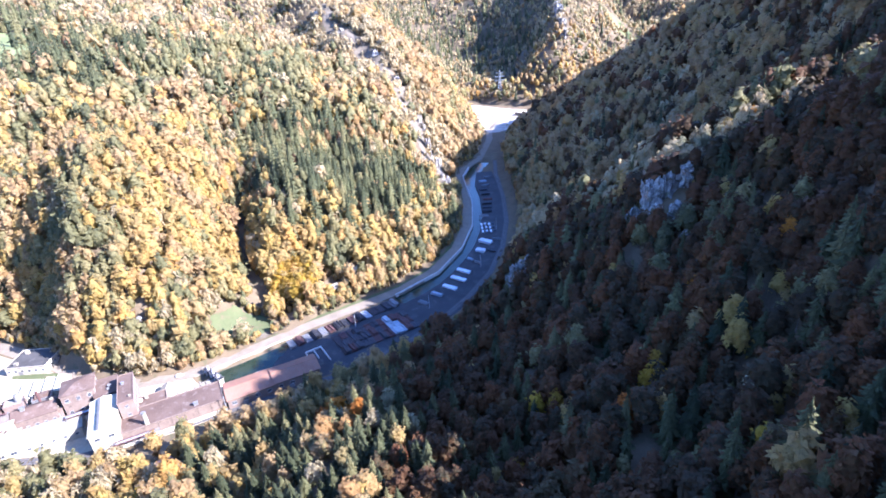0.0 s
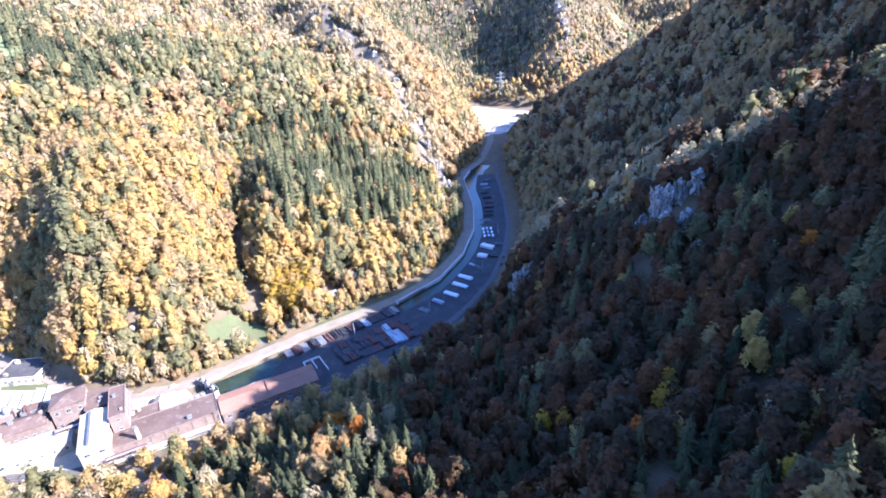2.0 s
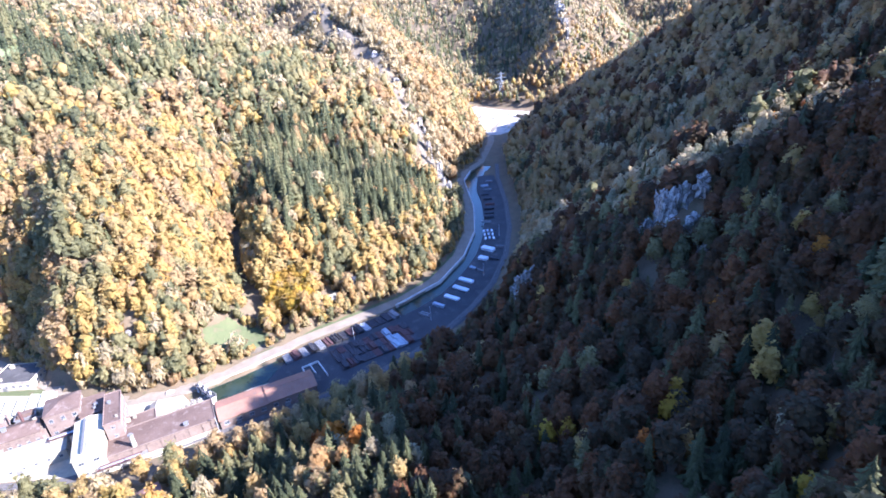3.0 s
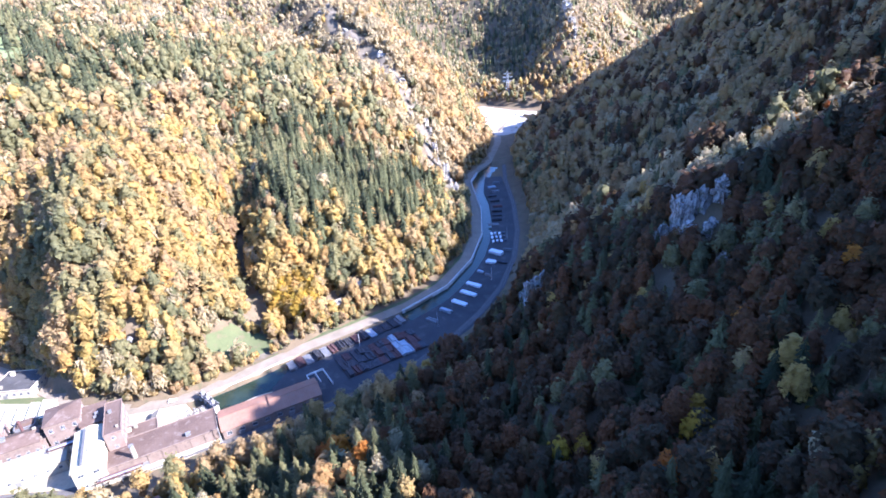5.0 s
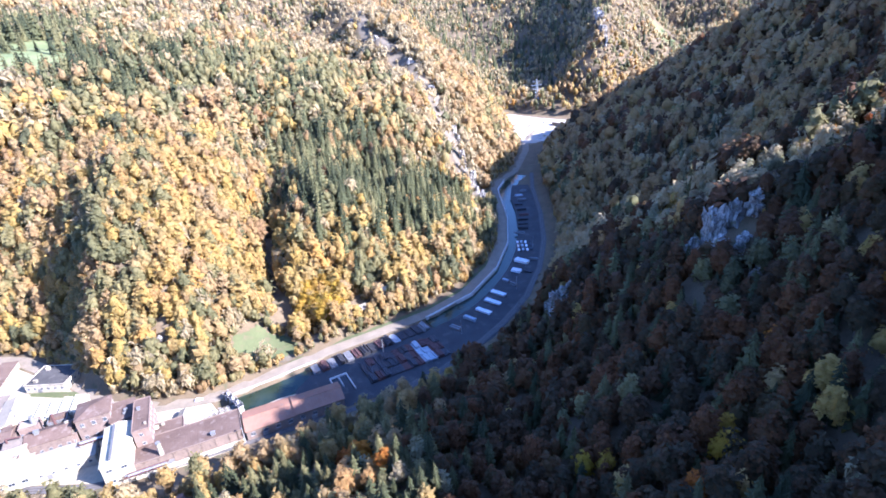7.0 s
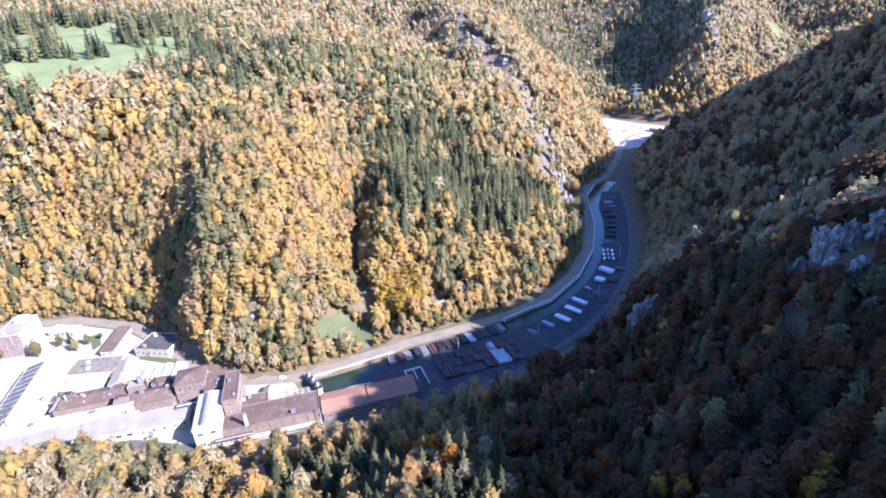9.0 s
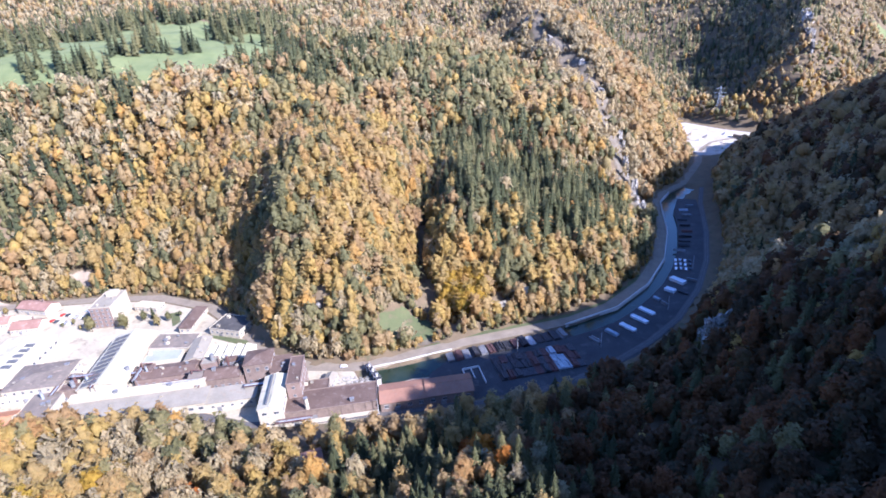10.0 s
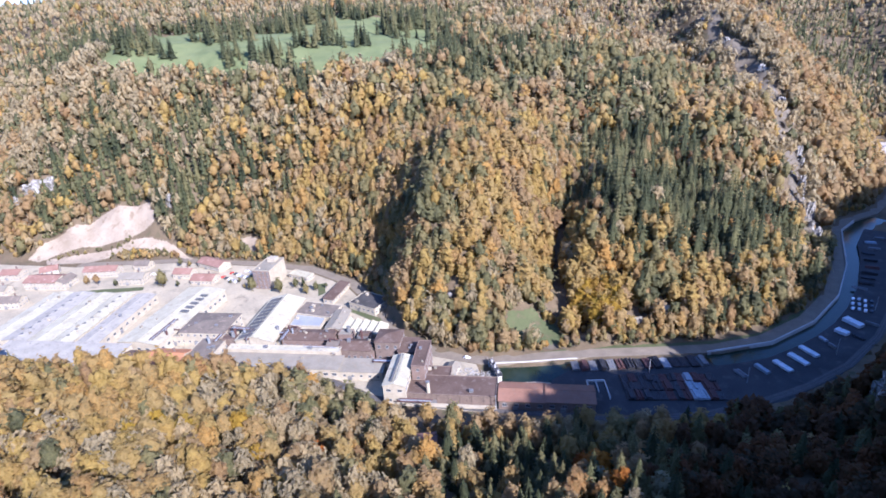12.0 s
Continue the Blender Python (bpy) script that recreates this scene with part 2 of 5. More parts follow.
# crests, flanks and gullies: name -> points (x, y, ground height)
LINES = {
    "north_rib": [(10, 545, 14), (-8, 575, 26), (-17, 622, 48), (-44, 705, 88), (-75, 765, 124), (-116, 815, 152), (-154, 886, 174), (-207, 958, 198), (-420, 1200, 240)],
    "rib_foot": [(-92, 768, 94), (-135, 820, 106), (-174, 892, 128), (-226, 962, 152), (-62, 700, 82)],
    "north_rib_back": [(44, 805, 26), (28, 850, 48), (20, 890, 58), (-22, 850, 94), (-27, 900, 97), (-50, 994, 112), (-103, 1000, 154), (-120, 1095, 156), (-150, 1242, 175)],
    "north_face": [(-61, 378, 16), (-51, 457, 42), (-107, 473, 50), (-128, 542, 84), (-160, 456, 62), (-187, 470, 76), (-90, 319, 8),
                   (-160, 640, 108), (-200, 750, 124)],
    "gully": [(-126, 332, 3), (-145, 360, 7), (-151, 382, 13), (-161, 420, 29), (-177, 460, 50), (-191, 500, 71)],
    "meadow_hollow": [(-128, 312, 4), (-110, 318, 4), (-135, 325, 8)],
    "gully_flank": [(-125, 372, 43), (-131, 400, 60), (-143, 440, 76), (-118, 360, 30), (-172, 372, 52), (-185, 395, 68), (-192, 430, 80), (-112, 350, 20), (-168, 340, 36)],
    "knob": [(-160, 300, 22), (-175, 288, 20), (-203, 298, 44), (-210, 316, 62), (-200, 340, 68), (-234, 322, 68), (-252, 352, 82), (-228, 296, 34), (-272, 385, 88)],
    "west_gully": [(-250, 306, 4), (-266, 322, 16), (-284, 350, 48), (-304, 385, 74), (-330, 420, 86)],
    "north_shoulder": [(-230, 510, 92), (-300, 700, 150), (-372, 387, 80), (-467, 364, 77), (-568, 315, 75), (-475, 412, 120), (-357, 458, 122), (-310, 510, 122), (-280, 550, 117), (-212, 612, 110), (-590, 358, 119), (-688, 288, 121), (-413, 346, 42), (-669, 221, 53), (-387, 406, 102), (-555, 251, 12), (-439, 308, 10), (-510, 300, 34), (-540, 275, 26), (-595, 250, 26), (-300, 440, 98)],
    "meadow_shelf": [(-687, 353, 168), (-613, 402, 159), (-547, 428, 156), (-481, 476, 155), (-410, 527, 150), (-391, 579, 156), (-790, 417, 187), (-729, 502, 189), (-664, 572, 184), (-612, 658, 200), (-533, 688, 188), (-454, 683, 169)],
    "north_back": [(-1118, 465, 223), (-983, 624, 219), (-791, 790, 213), (-548, 861, 198), (-405, 884, 194), (-1300, 350, 200), (-1000, 1000, 260), (-700, 1300, 270), (-1500, 1500, 340), (-900, 250, 120), (-800, 2000, 360)],
    "spur": [(60, 360, 26), (77, 334, 54), (96, 309, 74), (106, 285, 92), (110, 270, 106), (129, 260, 118), (146, 258, 128), (169, 258, 135), (184, 257, 142), (205, 252, 151), (183, 240, 137), (198, 229, 144), (202, 214, 152), (250, 240, 160), (320, 210, 196)],
    "south_face": [(118, 238, 108), (84, 272, 68), (60, 300, 44), (48, 203, 48), (62, 189, 60), (67, 138, 69), (90, 127, 82), (32, 119, 60), (65, 112, 72), (105, 164, 98), (130, 182, 126),
                   (-25, 169, 38), (-53, 162, 34), (-85, 158, 26), (-120, 165, 18), (-190, 160, 12), (-193, 109, 36), (-110, 120, 40), (-40, 110, 56),
                   (20, 230, 30), (10, 60, 84), (-100, 40, 76), (-250, 60, 46), (-330, 60, 40), (40, 270, 22), (92, 222, 86), (100, 204, 86)],
    # crest out of view, its heights set to shade the near slope and yard
    "unseen_south_crest": [(150, 80, 164), (160, 40, 168), (168, 146, 184), (190, 195, 178), (240, 185, 188), (240, 100, 204), (300, 20, 236), (120, 0, 152), (60, -60, 130), (-60, -80, 112), (-240, -60, 84),
                    (-420, -30, 52), (100, -300, 190), (-300, -350, 150), (-800, -300, 130), (500, -200, 300), (0, -900, 260), (-900, -1000, 260)],
    # points above 200 m are an unseen ridge, added to shade road and river
    "hollow_and_unseen_ridge": [(84, 400, 12), (120, 385, 32), (170, 350, 70), (250, 330, 118), (262, 285, 134), (325, 290, 166), (345, 345, 222), (355, 318, 246), (380, 296, 264), (405, 260, 288), (440, 262, 305), (100, 335, 60)],
    "east_slope": [(100, 500, 26), (134, 545, 40), (203, 603, 66), (207, 476, 80), (268, 433, 126), (300, 560, 134), (325, 480, 180), (365, 385, 240), (120, 640, 34), (150, 720, 36)],
    # the upper points lie out of view, raised to shade the gorge
    "east_crest": [(150, 818, 4), (163, 812, 12), (193, 803, 36), (231, 776, 63), (278, 745, 102), (302, 705, 124), (332, 638, 168), (378, 560, 226), (430, 480, 276), (540, 400, 310), (700, 300, 330)],
    "east_back": [(300, 850, 40), (420, 820, 90), (500, 900, 90), (700, 800, 220), (900, 1100, 260)],
    "far_rib": [(226, 930, 4), (228, 946, 34), (222, 978, 64), (230, 1031, 100), (261, 1119, 146), (300, 1250, 198), (360, 1450, 258), (420, 1700, 310)],
    "far_west": [(103, 1000, 8), (144, 1054, 12), (172, 1060, 22), (190, 1110, 48), (91, 1183, 18), (130, 1120, 14), (150, 1200, 30), (140, 1337, 50), (210, 1230, 66), (-9, 1395, 78), (-60, 1250, 70), (-164, 1691, 140), (0, 1900, 160), (-200, 2300, 300)],
    "far_east": [(290, 960, 8), (360, 1050, 30), (330, 1120, 56), (420, 1250, 60), (483, 1412, 50), (446, 1533, 92), (600, 1400, 120), (500, 1900, 230), (900, 1800, 330), (1500, 1200, 400), (1400, 300, 400)],
    "horizon": [(-3500, 0, 200), (-3500, 2500, 330), (-1500, 4000, 480), (1000, 4000, 520), (3500, 3000, 560), (3800, 0, 520), (2500, -2500, 480), (-1500, -3500, 420), (-4200, -2500, 400)],
}


def densify(line, step):
    out = []
    for a, b in zip(line[:-1], line[1:]):
        n = max(1, int(math.dist(a, b) / step))
        out += [tuple(a[k] + (b[k] - a[k]) * i / n for k in range(len(a))) for i in range(n)]
    return np.array(out + [line[-1]], float)


def inside(px, py, ring):
    hit = np.zeros(px.shape, bool)
    for (x0, y0), (x1, y1) in zip(ring, ring[1:] + ring[:1]):
        if y0 != y1:
            hit ^= ((y0 > py) != (y1 > py)) & (px < (x1 - x0) * (py - y0) / (y1 - y0) + x0)
    return hit


def line_distance(px, py, line):
    best = np.full(px.shape, 1e9)
    for (x0, y0), (x1, y1) in zip(line[:-1], line[1:]):
        dx, dy = x1 - x0, y1 - y0
        k = np.clip(((px - x0) * dx + (py - y0) * dy) / (dx * dx + dy * dy), 0, 1)
        best = np.minimum(best, np.hypot(px - x0 - k * dx, py - y0 - k * dy))
    return best


RIVER_WEST = [(-139, 257), (-124, 266), (-108, 277), (-97, 286)]
RIVER_EAST = [(-32, 331), (-19, 341), (-7, 355), (5, 376), (18, 403), (28, 436), (34, 474), (36, 527), (34, 556), (35, 590), (44, 618), (54, 640)]
MEADOW_SHELF = [(-681, 340), (-606, 388), (-540, 412), (-470, 458), (-396, 508), (-391, 579), (-454, 683), (-533, 688), (-612, 658), (-664, 572), (-729, 502), (-790, 417)]
VALLEY = FOOT_NORTH + FOOT_SOUTH[::-1]
_feet = np.vstack([densify(FOOT_NORTH, 28), densify(FOOT_SOUTH, 28)])
_forms = np.array([p for line in LINES.values() for p in line], float)
_knots = np.vstack([np.column_stack([_feet, np.zeros(len(_feet))]), _forms])
SOFT = 10.0


def _kernel(ax, ay, bx, by):
    return np.sqrt((ax[:, None] - bx) ** 2 + (ay[:, None] - by) ** 2 + SOFT ** 2)


_A = _kernel(_knots[:, 0], _knots[:, 1], _knots[:, 0], _knots[:, 1])
_weights = np.linalg.solve(_A - np.eye(len(_knots)) * 3.0, _knots[:, 2])
_rng = np.random.default_rng(5)
_waves = [(_rng.uniform(0, 2 * np.pi), 2 * np.pi / L, _rng.uniform(0, 2 * np.pi), a)
          for L, a, n in ((95, 1.6, 5), (48, 1.0, 6), (24, 0.5, 7)) for _ in range(n)]


def height(px, py):
    """Ground height over the plan, for arrays of x and y."""
    px, py = np.asarray(px, float).ravel(), np.asarray(py, float).ravel()
    z = np.empty(px.shape)
    for a in range(0, len(px), 20000):
        s = slice(a, a + 20000)
        z[s] = _kernel(px[s], py[s], _knots[:, 0], _knots[:, 1]) @ _weights
    rough = np.zeros(px.shape)
    for turn, k, phase, amp in _waves:
        rough += amp * np.sin(k * (px * np.cos(turn) + py * np.sin(turn)) + phase + 1.5 * np.sin(0.013 * px + 0.017 * py + phase))
    rough *= np.where(inside(px, py, MEADOW_SHELF), 0.25, 1.0)
    floor = inside(px, py, VALLEY)
    edge = np.minimum(line_distance(px, py, FOOT_NORTH), line_distance(px, py, FOOT_SOUTH))
    z = np.maximum(z, 0.12 * np.minimum(edge, 30.0)) + rough * np.clip(edge / 40, 0, 1)
    z = np.maximum(z, 0.0)
    bed = np.minimum(line_distance(px, py, RIVER_WEST), line_distance(px, py, RIVER_EAST)) < 10
    return np.where(floor, np.where(bed, -2.6, 0.0), z)

# ---------------------------------------------------------------- building helpers


def link_mesh(name, me, material=None, parent=None, label=""):
    ob = new(name, me)
    if material:
        me.materials.append(material)
    if parent:
        ob.parent = parent
    if label:
        ob["label"] = label
    return ob


def part(name, bm, material, parent=None, label=""):
    me = bpy.data.meshes.new(name)
    bm.normal_update()
    bm.to_mesh(me)
    bm.free()
    return link_mesh(name, me, material, parent, label)


def mesh_arrays(name, verts, faces, tint=None, smooth=False):
    """A mesh from an array of corners and an array of triangles or quads."""
    me = bpy.data.meshes.new(name)
    verts, faces = np.asarray(verts, np.float32), np.asarray(faces, np.int32)
    n, k = faces.shape
    me.vertices.add(len(verts))
    me.vertices.foreach_set("co", verts.ravel())
    me.loops.add(n * k)
    me.loops.foreach_set("vertex_index", faces.ravel())
    me.polygons.add(n)
    me.polygons.foreach_set("loop_start", np.arange(0, n * k, k, dtype=np.int32))
    if tint is not None:
        me.attributes.new("tint", "FLOAT", "POINT").data.foreach_set("value", np.asarray(tint, np.float32))
    me.update(calc_edges=True)
    me.polygons.foreach_set("use_smooth", np.full(n, smooth))
    me.update()
    return me


# ---------------------------------------------------------------- ground: one sheet to the horizon


def spread(lo, a, b, hi, step):
    """Grid lines: even between a and b, ever wider towards lo and hi."""
    mid = list(np.arange(a, b + 0.1, step))
    for end, sign in ((hi, 1), (lo, -1)):
        d, x = step, b if sign > 0 else a
        while (end - x) * sign > 0:
            d *= 1.07
            x += sign * d
            mid.append(x)
    return np.array(sorted(mid))


gx, gy = spread(-4400, -640, 420, 4400, 6.0), spread(-4000, -60, 1060, 4400, 6.0)
GX, GY = np.meshgrid(gx, gy)
GZ = height(GX, GY).reshape(GX.shape)
_i = np.arange(len(gx) * len(gy)).reshape(GX.shape)
_quads = np.stack([_i[:-1, :-1], _i[:-1, 1:], _i[1:, 1:], _i[1:, :-1]], -1).reshape(-1, 4)
ground = link_mesh("ground", mesh_arrays("ground", np.column_stack([GX.ravel(), GY.ravel(), GZ.ravel()]), _quads, smooth=True), SOIL)
tagged(ground, "steep valley sides covered with brown leaf litter", "ground", kind="structure")


def ground_z(px, py):
    """Height of the sheet itself, between its grid lines."""
    px, py = np.asarray(px, float), np.asarray(py, float)
    a, b = np.clip(np.searchsorted(gx, px) - 1, 0, len(gx) - 2), np.clip(np.searchsorted(gy, py) - 1, 0, len(gy) - 2)
    u, v = (px - gx[a]) / (gx[a + 1] - gx[a]), (py - gy[b]) / (gy[b + 1] - gy[b])
    return (GZ[b, a] * (1 - u) + GZ[b, a + 1] * u) * (1 - v) + (GZ[b + 1, a] * (1 - u) + GZ[b + 1, a + 1] * u) * v


def ribbon(name, line, widths, z, material, thick=0.3):
    """A strip of slab along a line; widths to its left and right."""
    line = densify(line, 12)
    d = np.gradient(line, axis=0)
    n = np.column_stack([-d[:, 1], d[:, 0]]) / np.linalg.norm(d, axis=1)[:, None]
    l, r = line + n * widths[0], line - n * widths[1]
    k = len(line)
    verts = np.vstack([np.column_stack([s, np.full(k, h)]) for s, h in ((l, z), (r, z), (l, z - thick), (r, z - thick))])
    f = []
    for i in range(k - 1):
        f += [(i, k + i, k + i + 1, i + 1), (i, i + 1, 2 * k + i + 1, 2 * k + i), (k + i, 3 * k + i, 3 * k + i + 1, k + i + 1)]
    return link_mesh(name, mesh_arrays(name, verts, f), material)


def slab(name, ring, z, material, thick=0.3):
    bm = bmesh.new()
    face = bm.faces.new([bm.verts.new((x, y, z)) for x, y in ring])
    ext = bmesh.ops.extrude_face_region(bm, geom=[face])
    bmesh.ops.translate(bm, verts=[v for v in ext["geom"] if isinstance(v, bmesh.types.BMVert)], vec=(0, 0, -thick))
    bmesh.ops.triangulate(bm, faces=bm.faces[:])
    bmesh.ops.recalc_face_normals(bm, faces=bm.faces[:])
    return part(name, bm, material)

# ---------------------------------------------------------------- valley floor
ROAD = [(-560, 214), (-470, 270), (-400, 297), (-350, 311), (-298, 307), (-250, 285), (-215, 265), (-182, 258), (-152, 265), (-126, 283), (-97, 304), (-62, 326), (-32, 346),
        (-9, 370), (11, 408), (23, 453), (27, 510), (24, 560), (23, 590), (32, 620), (51, 650), (63, 695), (74, 740), (80, 800)]
road = tagged(ribbon("road", ROAD, (4.2, 4.4), 0.14, ASPHALT, 3.0), "pale asphalt valley road beside the river", "road", kind="structure")
verge = tagged(ribbon("verge", [(x - 0.5, y + 5.6) if x < 0 else (x - 5.6, y + 1.5) for x, y in ROAD[8:20]], (2.6, 2.4), 0.08, DRY_GRASS, 1.0), "grassy verge along the road", "grass", kind="structure")
for name, line, w in (("river_west", RIVER_WEST, (7.5, 8.0)), ("river_east", RIVER_EAST, (9.5, 10.0))):
    tagged(ribbon(name, line, w, -1.5, WATER, 0.4), "calm dark green river", "water", kind="structure")


def offset_line(line, off):
    """The line moved sideways, to its right for a positive offset."""
    p = densify(line, 10)
    d = np.gradient(p, axis=0)
    n = np.column_stack([d[:, 1], -d[:, 0]]) / np.linalg.norm(d, axis=1)[:, None]
    return [tuple(q) for q in p + n * off]


# the parapet between road and river, and the quay wall of the yard
wall_river = tagged(ribbon("wall_river", [(-36, 338)] + offset_line(ROAD[13:20], 5.0), (0.35, 0.35), 1.15, ROADWALL, 4.2), "whitish concrete parapet wall between road and river", "wall", kind="structure")
wall_weir = tagged(ribbon("wall_weir", [(-143, 266), (-126, 277), (-110, 289), (-101, 295)], (0.2, 0.2), 0.6, ROADWALL, 0.7), "whitish river wall beside the road", "wall", kind="structure")

RIVER_STONES = [(-152, 242), (-148, 251), (-141, 259), (-134, 258), (-132, 253), (-141, 247)]
YARD_RING = [(-106, 268), (-98, 288), (-90, 297), (-62, 316), (-40, 332), (-30, 326), (-17, 337), (-5, 349), (6, 366), (17, 387), (26, 409), (33, 436), (39, 473), (41, 527), (39, 560),
             (44, 600), (62, 600), (63, 530), (60, 460), (48, 400), (30, 348), (8, 312), (-16, 288), (-52, 264), (-76, 252), (-100, 240)]
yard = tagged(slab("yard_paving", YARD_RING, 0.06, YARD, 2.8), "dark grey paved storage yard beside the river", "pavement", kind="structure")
WORKS_RING = [(-640, 40), (-470, 95), (-356, 143), (-292, 180), (-225, 206), (-170, 206), (-142, 217), (-104, 236), (-104, 266), (-114, 262), (-131, 249), (-146, 254), (-152, 260), (-182, 253.5), (-215, 260), (-250, 279), (-300, 301), (-350, 305),
              (-400, 291), (-470, 264), (-560, 208), (-700, 150)]
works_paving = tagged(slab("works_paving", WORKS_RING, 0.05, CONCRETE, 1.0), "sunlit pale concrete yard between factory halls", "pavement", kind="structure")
# lawns among the houses and the stony bed below the sluice
for ring, label in (([(-516, 171), (-482, 199), (-454, 218), (-449, 214), (-475, 194), (-508, 166)], "narrow lawn before the village houses"), ([(-270, 275), (-233, 274), (-230, 269), (-246, 269), (-266, 271)], "small lawn beside the black-roofed house"),
                    ([(-322, 292), (-318, 296), (-305, 284), (-306, 277)], "small lawn with garden trees")):
    tagged(slab("lawn", ring, 0.11, DRY_GRASS, 0.1), label, "lawn", kind="structure")
tagged(slab("stony_bed", RIVER_STONES, 0.10, SCREE, 0.1), "stony brown river bed below the sluice", "river bed", kind="structure")
# rails along the foot of the southern slope
RAILWAY = [(-640, 30), (-470, 86), (-356, 140), (-292, 175), (-225, 203), (-189, 203), (-168, 209), (-145, 219), (-120, 230), (-90, 243), (-61, 254), (-45, 266), (-25, 281), (-4, 303), (16, 330), (34, 362), (49, 405), (59, 455), (64, 516), (65, 590), (70, 640)]
tagged(ribbon("railway_bed", RAILWAY, (2.2, 2.2), 0.30, BALLAST, 1.2), "grey-brown railway ballast bed along the slope foot", "railway", kind="structure")
for side in (0.75, -0.75):
    tagged(ribbon("rail", offset_line(RAILWAY, side), (0.12, 0.12), 0.5, RAIL, 0.25), "worn steel rail", "rail", kind="structure")


def drape(name, ring, material, step=3.0, lift=0.3):
    """A patch of other ground that follows the slope."""
    xs = np.arange(min(p[0] for p in ring), max(p[0] for p in ring), step)
    ys = np.arange(min(p[1] for p in ring), max(p[1] for p in ring), step)
    X, Y = np.meshgrid(xs, ys)
    ok = inside(X.ravel() + step / 2, Y.ravel() + step / 2, ring).reshape(X.shape)[:-1, :-1]
    i = np.arange(X.size).reshape(X.shape)
    q = np.stack([i[:-1, :-1], i[:-1, 1:], i[1:, 1:], i[1:, :-1]], -1)[ok]
    used, q = np.unique(q, return_inverse=True)
    v = np.column_stack([X.ravel()[used], Y.ravel()[used], ground_z(X.ravel()[used], Y.ravel()[used]) + lift])
    return link_mesh(name, mesh_arrays(name, v, q.reshape(-1, 4), smooth=True), material)


QUARRY_RING = [(76, 772), (70, 800), (66, 850), (54, 955), (72, 965), (120, 920), (185, 880), (200, 855), (150, 822), (122, 800), (104, 780), (90, 770)]
tagged(drape("quarry_floor", QUARRY_RING, QUARRY, 1.5), "dazzling white crushed stone quarry floor", "quarry", kind="structure")
MEADOW_SMALL = [(-150, 295), (-152, 303), (-146, 309), (-141, 317), (-133, 314), (-125, 316), (-117, 311), (-113, 305), (-119, 300), (-124, 295), (-134, 293), (-141, 287)]
MEADOW_FAR = [(372, 1264), (398, 1222), (430, 1165), (456, 1172), (456, 1250), (430, 1320), (388, 1310)]
PIT_WEST = [(-621, 194), (-623, 207), (-613, 226), (-599, 243), (-587, 260), (-565, 275), (-546, 287), (-534, 285), (-529, 279), (-535, 268), (-543, 258), (-555, 249), (-581, 230), (-597, 215), (-603, 204), (-606, 197)]
PIT_TRACK = [(-603, 203), (-580, 222), (-551, 244), (-541, 257), (-524, 268), (-508, 273), (-486, 276), (-468, 276), (-469, 271), (-486, 270), (-505, 266), (-529, 255), (-544, 241), (-557, 219), (-590, 198)]
PIT_HULL = [(-621, 194), (-623, 207), (-613, 226), (-599, 243), (-587, 260), (-565, 275), (-546, 287), (-529, 279), (-508, 275), (-468, 278), (-469, 268), (-505, 252), (-544, 223), (-590, 194)]
PIT_SMALL = [(-440, 299), (-443, 309), (-434, 316), (-421, 317), (-413, 312), (-416, 305), (-426, 302)]
EARTH_PLOT = [(-96, 329), (-92, 336), (-85, 340), (-79, 338), (-80, 334), (-86, 329), (-91, 326)]
EARTH_BANK = [(-126, 293), (-122, 299), (-114, 305), (-108, 312), (-103, 318), (-100, 314), (-104, 307), (-110, 302), (-119, 295)]
WOOD_MEADOW = [(-208, 696), (-222, 720), (-218, 770), (-192, 818), (-172, 812), (-176, 790), (-180, 740), (-186, 702)]
SCREE_HIGH = [(-680, 206), (-673, 217), (-662, 222), (-663, 235), (-650, 250), (-641, 250), (-646, 238), (-649, 225), (-660, 214)]
for name, ring, material, label in (("meadow", MEADOW_SHELF, GRASS, "green hill meadow among spruces"), ("glade", MEADOW_SMALL, DRY_GRASS, "small green glade at the slope foot"),
                                    ("far_pasture", MEADOW_FAR, GRASS, "green pasture far up the valley"), ("gravel_pit", PIT_WEST, CLAY, "bare pale gravel slope behind the houses"), ("gravel_track", PIT_TRACK, CLAY, "pale gravel track below the gravel pit"),
                                    ("gravel_bank", PIT_SMALL, CLAY, "small pale bank of bare earth"), ("earth_plot", EARTH_PLOT, CLAY, "bare pale earth in front of a hut"), ("earth_bank", EARTH_BANK, SCREE, "eroded brown earth bank above the road"), ("wood_meadow", WOOD_MEADOW, DRY_GRASS, "small yellowish meadow inside the wood"), ("scree_slope", SCREE_HIGH, ROCK, "pale scree among the high trees")):
    tagged(drape(name, ring, material, {"meadow": 4.0, "far_pasture": 5.0}.get(name, 1.2), 0.35), label, "ground", kind="structure")
RIB = [(8, 535), (-8, 575), (-17, 622), (-32, 665), (-44, 705), (-75, 765), (-116, 815), (-154, 886)]
tagged(drape("rib_scree", offset_line(RIB, -8) + offset_line(RIB, 10)[::-1], SCREE, 2.5, 0.35), "pale scree and dry grass along the rocky rib", "scree", kind="structure")

# ---------------------------------------------------------------- woods
rng = np.random.default_rng(11)


def unit(v):
    return v / np.maximum(np.linalg.norm(v, axis=-1, keepdims=True), 1e-9)


def blob(radius, squash, seed, rings=4, spokes=7):
    """A low, uneven ball: the dark heart of a crown."""
    r = np.random.default_rng(seed)
    verts, faces = [(0, 0, -radius * squash)], []
    for i in range(1, rings):
        a = math.pi * i / rings - math.pi / 2
